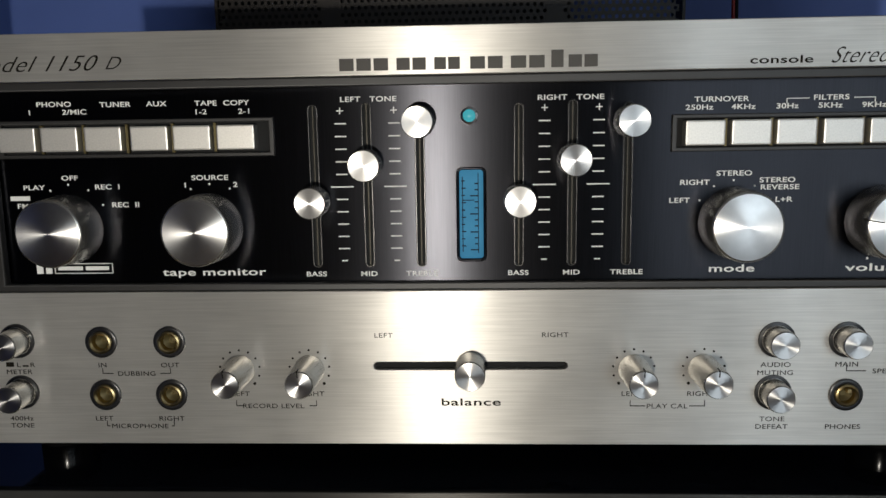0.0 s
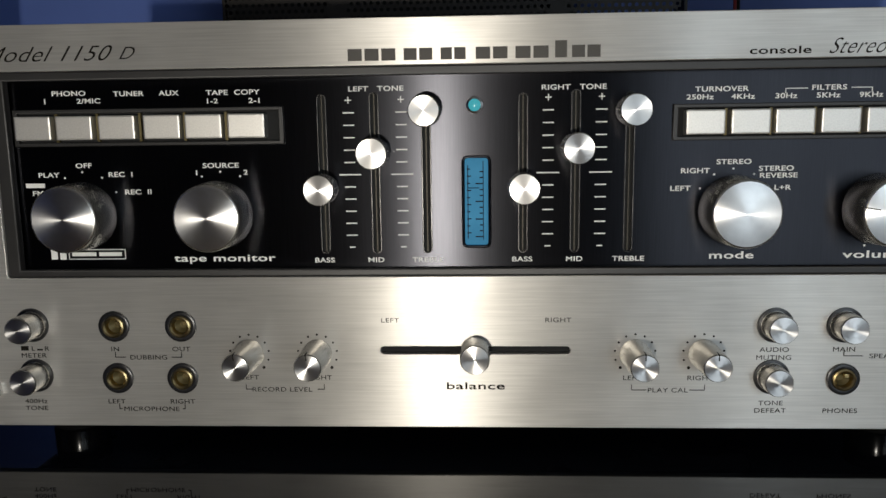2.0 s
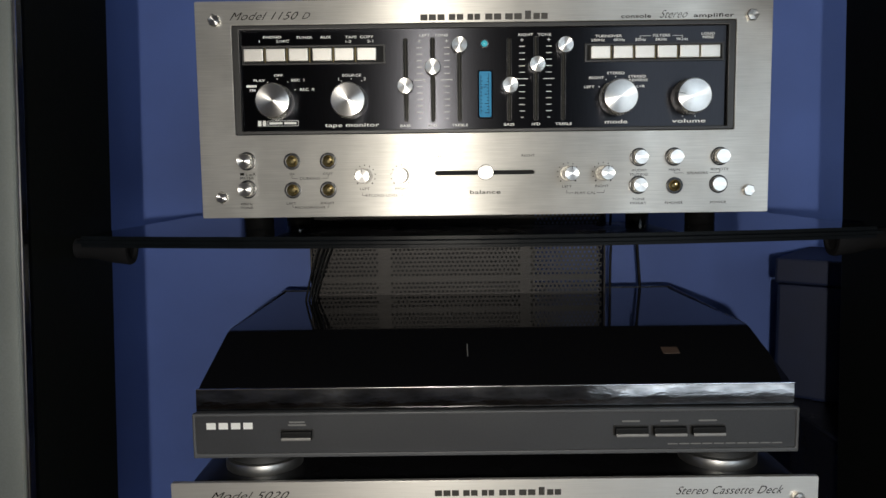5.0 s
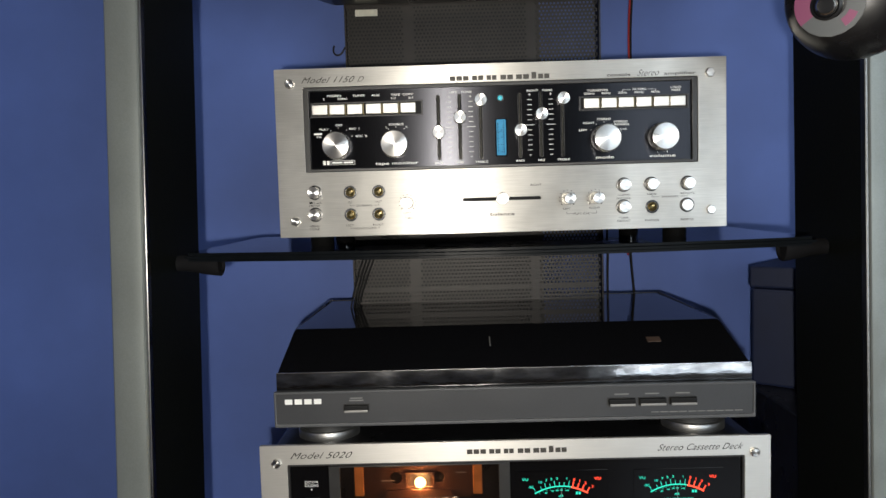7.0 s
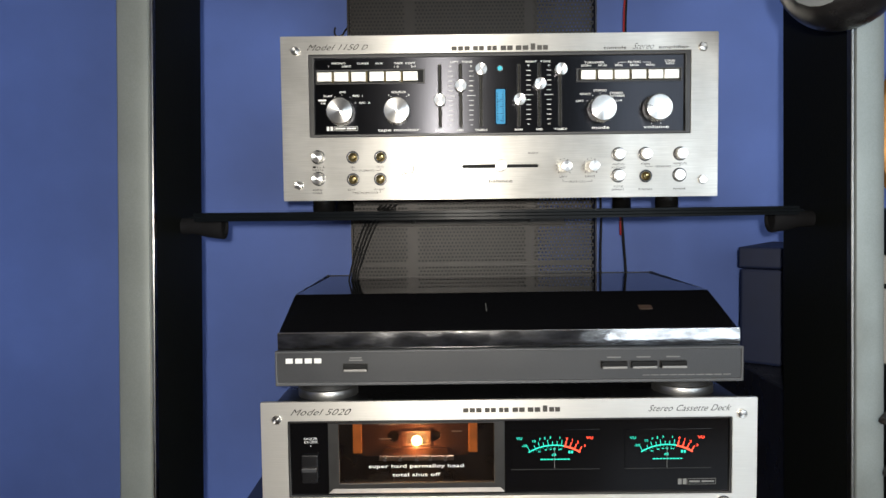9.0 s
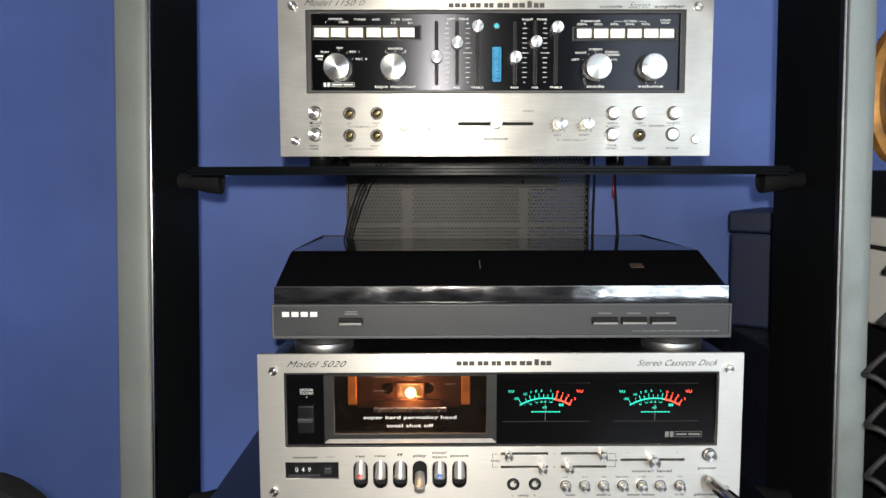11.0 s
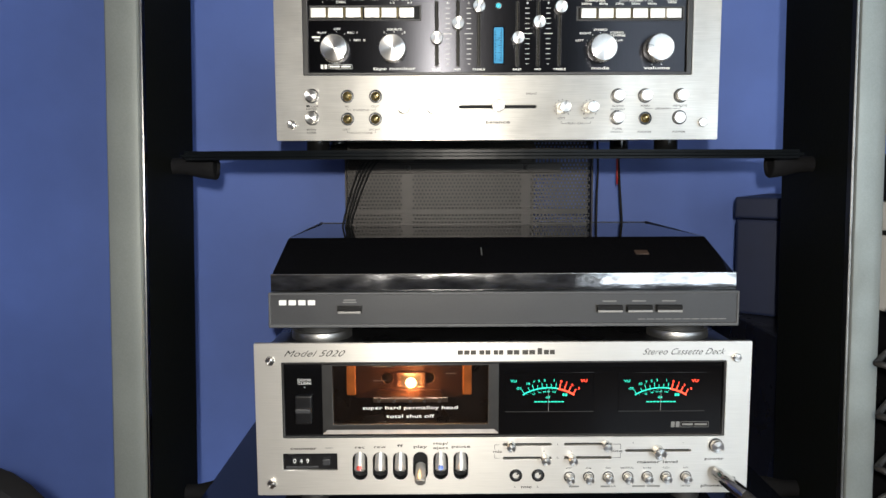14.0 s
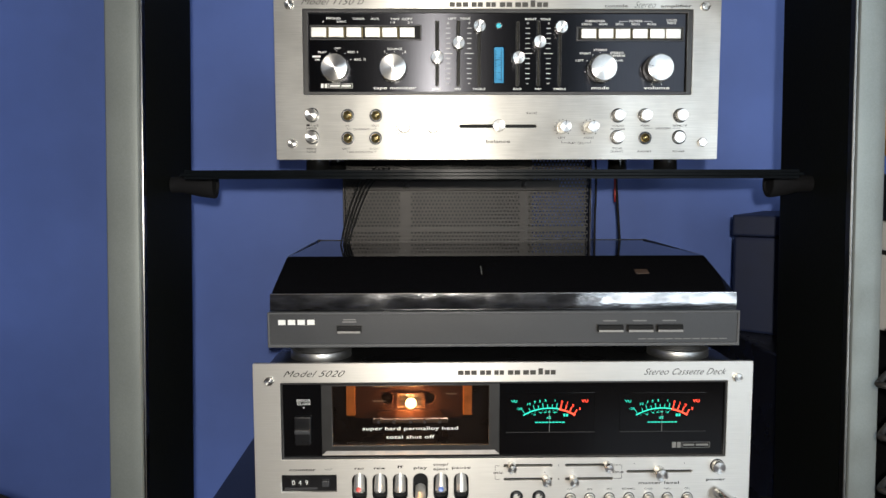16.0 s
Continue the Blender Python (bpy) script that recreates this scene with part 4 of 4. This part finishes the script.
for x in (0.0150, 0.0357):
    jack(deck, dx(x), dz(0.6890), 0, 0.0060, False)
for x, y in ((-0.18, 0.03), (0.18, 0.03), (-0.18, 0.2), (0.18, 0.2)):
    f = part("foot", lathe([(0, 0.003), (0.012, 0.003), (0.0135, -0.0145), (0, -0.015)], 24), RUBBER, deck, loc=(x, y, 0), smooth=True)
    f.rotation_euler = (radians(90), 0, 0)

# headphone plug in the deck
plug = thing("headphone_plug", (0.200, -0.046, 0.6925), "steel headphone plug with a black strain relief in the deck", "headphone plug")
b = part("plug_barrel", lathe([(0.0030, 0.001), (0.0052, 0), (0.0060, -0.004), (0.0062, -0.034), (0.0050, -0.037)], 28), STEEL, plug, smooth=True)
b.rotation_euler = (radians(14), 0, radians(26))
b2 = part("strain_relief", lathe([(0.0050, -0.036), (0.0042, -0.060), (0.0030, -0.070), (0, -0.070)], 24), RUBBER, plug, smooth=True)
b2.rotation_euler = (radians(14), 0, radians(26))
part("cord", tube([(0.026, -0.060, -0.015), (0.034, -0.080, -0.030), (0.045, -0.095, -0.075), (0.060, -0.095, -0.16), (0.085, -0.085, -0.30)], 0.0024), RUBBER, plug)

# ---- the turntable (local: z up from its lower edge) ----
TZ = 0.8245
tt = thing("turntable", (0.0055, -0.020, TZ), "black turntable with a smoked closed dust cover on the cassette deck", "turntable")
part("base", box(-0.2215, 0.2215, 0.002, 0.335, 0, 0.0340, 0.003), CHARCOAL, tt, "charcoal plastic plinth")
part("front_frame", sheet("front_frame", [rect(-0.2215, 0.2215, 0.0005, 0.0340, 0.001, 2), rect(-0.2192, 0.2192, 0.0038, 0.0318, 0.001, 2)], 0.004, 0.0008), GREYPL, tt, "grey front bezel", loc=(0, 0.001, 0))
part("front_panel", box(-0.2191, 0.2191, 0.0004, 0.0020, 0.0039, 0.0317), CHARCOAL, tt)
for x, w in ((-0.1453, 0.0112), (0.0990, 0.0120), (0.1270, 0.0120), (0.1550, 0.0120)):
    b = part("push_key", box(-w, w, -0.0045, 0.0015, -0.0034, 0.0028, 0.0008), KEYBLACK, tt, "black push key", loc=(x, 0, 0.0180))
    part("key_rim", sheet("key_rim", [rect(-w - 0.0008, w + 0.0008, -0.0042, 0.0036), rect(-w, w, -0.0034, 0.0028)], 0.0010), BEZEL, b)
    # highlight along the key's lower edge, built as a lighter grey bar
    part("key_highlight", box(-w + 0.0004, w - 0.0004, -0.0060, -0.0042, -0.0034, -0.0012, 0.0006), LIP, b)
    mark(tt, x - 0.0065, x + 0.0065, 0.0240, 0.0251, 0.0002, GREY_INK, "printed_bar")
mark(tt, -0.1510, -0.1396, 0.0262, 0.0272, 0.0002, GREY_INK, "printed_bar")
strokes(tt, [(0.126 + i * 0.0085, 0.126 + i * 0.0085 + 0.0072, 0.0068, 0.0076) for i in range(10)], 0.0002, GREY_INK, "printed_bar")
# maker's emblem: four plain white blocks
strokes(tt, [(-0.2115 + i * 0.0090, -0.2115 + i * 0.0090 + 0.0068, 0.0220, 0.0268) for i in range(4)], 0.0001, WHITE_INK, "emblem")
# dust cover: clear strip below, sloped smoked front, flat top running back to the hinges
strip_rows, zz, yy0 = [], 0.0345, 0.0050
for k in range(13):
    strip_rows.append([(-0.2198, yy0, zz), (0.2198, yy0, zz), (0.2198, 0.0100, zz), (-0.2198, 0.0100, zz)])
    yy0 += 0.0013 * math.tan(radians(-3.0 + 11.5 * k / 12))
    zz += 0.0013
part("cover_strip", loft(bmesh.new(), strip_rows), STRIP, tt, "scratched clear acrylic edge of the dust cover", smooth=True)
part("cover_rail", box(-0.2200, 0.2200, 0.0052, 0.0072, 0.0497, 0.0506, 0.0003), STEEL, tt, "bright moulded line on the dust cover")
H0, H1 = 0.0500, 0.0768
lid = loft(bmesh.new(), [
    [(-0.2198, 0.0105, 0.0345), (0.2198, 0.0105, 0.0345), (0.2198, 0.330, 0.0345), (-0.2198, 0.330, 0.0345)],
    [(-0.2198, 0.0085, H0), (0.2198, 0.0085, H0), (0.2198, 0.330, H0), (-0.2198, 0.330, H0)],
    [(-0.2190, 0.090, H1), (0.2190, 0.090, H1), (0.2190, 0.322, H1 - 0.002), (-0.2190, 0.322, H1 - 0.002)],
])
bmesh.ops.bevel(lid, geom=lid.edges[:], offset=0.0012, segments=2, affect="EDGES")
part("cover_edge", box(-0.2186, 0.2186, 0.3185, 0.3225, H1 - 0.0030, H1 - 0.0012, 0.0004), BLACK, tt, "dark rear edge of the dust cover")
for sx in (-1, 1):
    part("cover_edge", box(sx * 0.2182 - 0.0012, sx * 0.2182 + 0.0012, 0.095, 0.3180, H1 - 0.0022, H1 - 0.0002, 0.0004), BLACK, tt)
part("dust_cover", lid, LID, tt, "glossy smoked dust cover", smooth=False)
TILT = math.atan2(H1 - H0, 0.0815)
# small dull tan rectangle lying on the cover's sloped front
tan_part = part("tan_plate", box(-0.0066, 0.0066, -0.0048, 0.0048, 0.0002, 0.0008, 0.0003), TAN, tt, "dull tan plate on the slope of the smoked cover", loc=(0.1420, 0.0520, H0 + 0.0435 * math.tan(TILT)))
tan_part.rotation_euler = (TILT, 0, 0)
# specular line on the sloped cover, painted as a thin grey bar
tick = part("cover_glint", box(-0.0004, 0.0004, -0.0090, 0.0090, 0.0002, 0.0006), GREY_INK, tt, loc=(-0.0185, 0.0560, H0 + 0.0475 * math.tan(TILT)))
tick.rotation_euler = (TILT, 0, 0)
for x in (-0.150, 0.150):
    part("cover_hinge", box(x - 0.016, x + 0.016, 0.330, 0.342, 0.020, 0.046, 0.002), BLACK, tt)
for x in (-0.1755, 0.1715):
    for y in (0.026, 0.285):
        f = part("foot", lathe([(0, 0.002), (0.0225, 0.002), (0.0240, 0.0), (0.0250, -0.0030), (0.0285, -0.0035), (0.0290, -0.0045), (0.0290, -0.0110), (0.0280, -0.0125), (0, -0.0125)], 40, mats=[0, 0, 0, 1, 1, 1, 1, 1]), [RUBBER, RING], tt, "round rubber foot with a silver ring", loc=(x, y, -0.002), smooth=True)
        f.rotation_euler = (radians(90), 0, 0)

# ---- small things round the rack ----
box_t = thing("storage_box", (0.440, 0.285, 0.780), "navy blue lidded box standing behind the rack", "box")
bb = part("box_body", box(-0.075, 0.075, -0.075, 0.075, 0, 0.1255, 0.004), NAVY, box_t)
bl = part("box_lid", box(-0.077, 0.077, -0.0765, 0.0765, 0.1265, 0.154, 0.003), NAVY, box_t)
for o in (bb, bl):
    o.rotation_euler = (0, 0, radians(-38))
part_stand = thing("low_cabinet", (0.42, 0.22, 0), "dark cabinet beside the rack under the navy box", "cabinet")
part("cabinet_body", box(-0.09, 0.5, -0.105, 0.16, 0.01, 0.780, 0.004), BLACK, part_stand)
part("plinth", box(-0.08, 0.49, -0.09, 0.15, 0, 0.01), BLACK, part_stand)

# headphones hung on the right upright
hp = thing("headphones", (0.262, -0.117, 1.179), "black headphones hanging from the rack upright", "headphones")
cup = part("ear_cup", lathe([(0.034, 0.016), (0.0420, 0.012), (0.0430, 0.006), (0.0425, 0.0), (0.0400, -0.008), (0.0310, -0.0200), (0.0240, -0.0250), (0, -0.0255)], 56), BLACK, hp, "round black ear cup", smooth=True)
cup.rotation_euler = (radians(10), 0, radians(-34))
cup.scale = (1.14, 1.14, 1.14)
part("cup_ring", lathe([(0.0412, 0.001), (0.0415, -0.002), (0.0400, -0.003), (0.0390, -0.0015)], 56), BEZEL, cup, smooth=True)


def sector(name, r0, r1, a0, a1, y, mat, parent):
    bm, n = bmesh.new(), 14
    rows = []
    for i in range(n + 1):
        a = radians(a0 + (a1 - a0) * i / n)
        rows.append([(r * math.cos(a), yy, r * math.sin(a)) for r, yy in ((r0, y), (r1, y), (r1, y - 0.0012), (r0, y - 0.0012))])
    return part(name, loft(bm, rows), mat, parent)


sector("cup_disc", 0.0100, 0.0212, 215, 482, -0.0258, GREY_DISC, cup).location = (-0.010, 0, -0.004)
sector("disc_tint", 0.0100, 0.0212, 122, 215, -0.0258, PINK, cup).location = (-0.010, 0, -0.004)
sector("disc_tint", 0.0125, 0.0180, 300, 335, -0.0262, PINK, cup).location = (-0.010, 0, -0.004)
part("cup_socket", lathe([(0.0098, -0.007), (0.0096, -0.0102), (0.0080, -0.0110), (0.0070, -0.0095), (0.0068, -0.004), (0, -0.004)], 32), BLACK, cup, smooth=True, loc=(-0.012, -0.018, -0.005))
part("socket_ring", lathe([(0.0062, -0.0045), (0.0061, -0.0120), (0.0052, -0.0124), (0.0050, -0.0045)], 28), STEEL, cup, smooth=True, loc=(-0.012, -0.018, -0.005))
part("ear_pad", lathe([(0.028, 0.016), (0.034, 0.018), (0.036, 0.026), (0.030, 0.032), (0.020, 0.030)], 48), PADDING, cup, smooth=True)
part("yoke", tube([(-0.041, 0.006, 0.010), (-0.049, 0.008, 0.026), (-0.062, 0.012, 0.060), (-0.060, 0.016, 0.110), (-0.02, 0.02, 0.150), (0.03, 0.02, 0.165)], 0.0030), STEEL, hp, "steel headband yoke")

cord = thing("coiled_cord", (0.325, -0.115, 0.60), "black coiled headphone cord hanging beside the rack", "cord")
pts = []
for i in range(141):
    a = i * math.pi / 8.5
    u = i / 140
    w = 0.006 * math.sin(i * 0.11) - 0.020 * u
    pts.append((0.010 + w + 0.018 * math.cos(a), 0.012 * math.sin(a), 0.325 - 0.37 * u + 0.005 * math.sin(a * 2)))
part("coil", tube(pts, 0.0026, res=3), RUBBER, cord)
part("straight_lead", tube([(0.004, 0.004, 0.25), (0.012, 0.006, 0.30), (0.022, 0.010, 0.40), (0.020, 0.012, 0.52)], 0.0022), RUBBER, cord)

# carved frame and white appliance past the right upright
fr = thing("carved_frame", (0.412, 0.03, 1.062), "old gilt carved oval picture frame on a cabinet", "picture frame")
bm = bmesh.new()
loops = []
for i in range(48):
    a = 2 * math.pi * i / 48
    rr = 1 + 0.05 * math.cos(a * 12)
    ring = []
    for k in range(8):
        b = 2 * math.pi * k / 8
        w = 0.011 * rr * math.cos(b)
        ring.append(((0.030 + w) * math.cos(a), 0.010 * math.sin(b), (0.062 + w) * math.sin(a)))
    loops.append(ring)
loft(bm, loops + loops[:1], close=False)
bmesh.ops.remove_doubles(bm, verts=bm.verts[:], dist=1e-5)
part("frame_moulding", bm, GOLD, fr, smooth=True)
part("frame_backing", box(-0.026, 0.026, 0.002, 0.004, -0.055, 0.055), NAVY, fr)
side = thing("side_cabinet", (0.50, 0.02, 0), "tall dark cabinet beside the rack", "cabinet")
part("cabinet_body", box(-0.125, 0.14, -0.07, 0.08, 0.01, 0.834, 0.004), BLACK, side)
part("plinth", box(-0.115, 0.13, -0.06, 0.07, 0, 0.01), BLACK, side)
app = thing("white_appliance", (0.50, 0.02, 0.834), "white lacquered appliance with a dark seam on the tall cabinet", "appliance")
part("body", box(-0.126, 0.12, -0.072, 0.07, 0, 0.074, 0.003), WHITEWARE, app)
part("top_section", box(-0.126, 0.12, -0.072, 0.07, 0.078, 0.106, 0.003), WHITEWARE, app)
part("seam", box(-0.124, 0.118, -0.070, 0.068, 0.073, 0.079), HOLE, app)
dk = thing("black_case", (0.50, 0.02, 0.940), "black case on the white appliance under the carved frame", "case")
part("case_body", box(-0.124, 0.11, -0.06, 0.06, 0, 0.046, 0.004), BLACK, dk)
part("case_clasp", box(-0.010, 0.010, -0.063, -0.059, 0.018, 0.032, 0.001), STEEL, dk)

chair = thing("padded_chair", (-0.395, -0.20, 0), "black padded chair back beside the rack", "chair")
part("back_pad", loft(bmesh.new(), [[(0.088 * math.cos(a) * s, y, 0.611 + (0.155 * math.sin(a) if math.sin(a) > 0 else 0.10 * math.sin(a)) * s) for a in [2 * math.pi * i / 40 for i in range(40)]]
                                    for s, y in ((0.85, -0.02), (0.97, -0.012), (1.0, 0.0), (0.97, 0.012), (0.85, 0.02))]), PADDING, chair, smooth=True)
part("back_post", box(-0.02, 0.02, 0.0, 0.02, 0.06, 0.54, 0.004), BLACK, chair)
part("chair_base", lathe([(0, 0), (0.13, 0), (0.14, -0.03), (0.03, -0.06), (0, -0.06)], 32), BLACK, chair).rotation_euler = (radians(-90), 0, 0)

# wall hook, speaker wire, cables
hook = thing("wall_hook", (-0.198, WY, 1.245), "small dark metal hook on the blue wall", "hook")
part("hook_wire", tube([(0.014, -0.003, 0.004), (0.008, -0.012, 0.006), (0.004, -0.014, 0.002), (0.0, -0.014, -0.006), (-0.008, -0.014, -0.008), (-0.013, -0.014, -0.001), (-0.010, -0.014, 0.006)], 0.0013), BLACK, hook)
part("hook_plate", lathe([(0.004, 0.0), (0.004, -0.003), (0, -0.003)], 16), BLACK, hook, loc=(0.014, 0, 0.004))
wire = thing("speaker_wire", (0.188, 0.30, 0.90), "thin red and black speaker wire hanging down the wall", "wire")
part("red_strand", tube([(0.006, 0, 0.60), (0.005, 0, 0.42), (-0.002, 0, 0.33), (0.004, 0, 0.22), (-0.006, 0, 0.10), (-0.004, 0, 0.05)], 0.0012), REDWIRE, wire)
part("black_strand", tube([(0.0085, 0.001, 0.60), (0.0075, 0.001, 0.42), (0.0005, 0.001, 0.33), (0.006, 0.001, 0.22), (-0.004, 0.001, 0.10), (0.0, 0, 0.04), (0.006, 0, -0.03), (0.01, 0, -0.3)], 0.0017), CABLE, wire)
cab = thing("cable_bundle", (-0.182, 0.225, 0.62), "bundle of black cables beside the perforated column", "cables")
for k in range(4):
    part("cable", tube([(0.05 + 0.006 * k, 0.0, 0.375), (0.030 + 0.005 * k, 0.004, 0.36), (0.016 + 0.004 * k, 0.006 * (k % 2), 0.32), (0.006 + 0.003 * k, 0, 0.28), (-0.002 + 0.003 * k, 0, 0.22), (0.0, 0.01, 0.05)], 0.0011), CABLE, cab)
cab2 = thing("cable_bundle", (0.1455, 0.25, 0.62), "thin black cable along the column edge", "cables")
part("cable", tube([(0.0, 0, 0.40), (0.003, 0, 0.35), (0.0, 0, 0.30), (0.004, 0, 0.05)], 0.0014), CABLE, cab2)
# screen stand above the amplifier
tv = thing("screen_base", (-0.016, 0.245, 1.275), "black underside of a screen mounted on the column", "screen")
part("screen_shell", loft(bmesh.new(), [[(-0.17, -0.03, 0.0), (0.17, -0.03, 0.0), (0.17, 0.010, 0.0), (-0.17, 0.010, 0.0)],
                                        [(-0.23, -0.05, 0.02), (0.23, -0.05, 0.02), (0.23, 0.012, 0.02), (-0.23, 0.012, 0.02)],
                                        [(-0.42, -0.06, 0.06), (0.42, -0.06, 0.06), (0.42, 0.012, 0.06), (-0.42, 0.012, 0.06)],
                                        [(-0.42, -0.06, 0.50), (0.42, -0.06, 0.50), (0.42, 0.012, 0.50), (-0.42, 0.012, 0.50)]]), BLACK, tv)
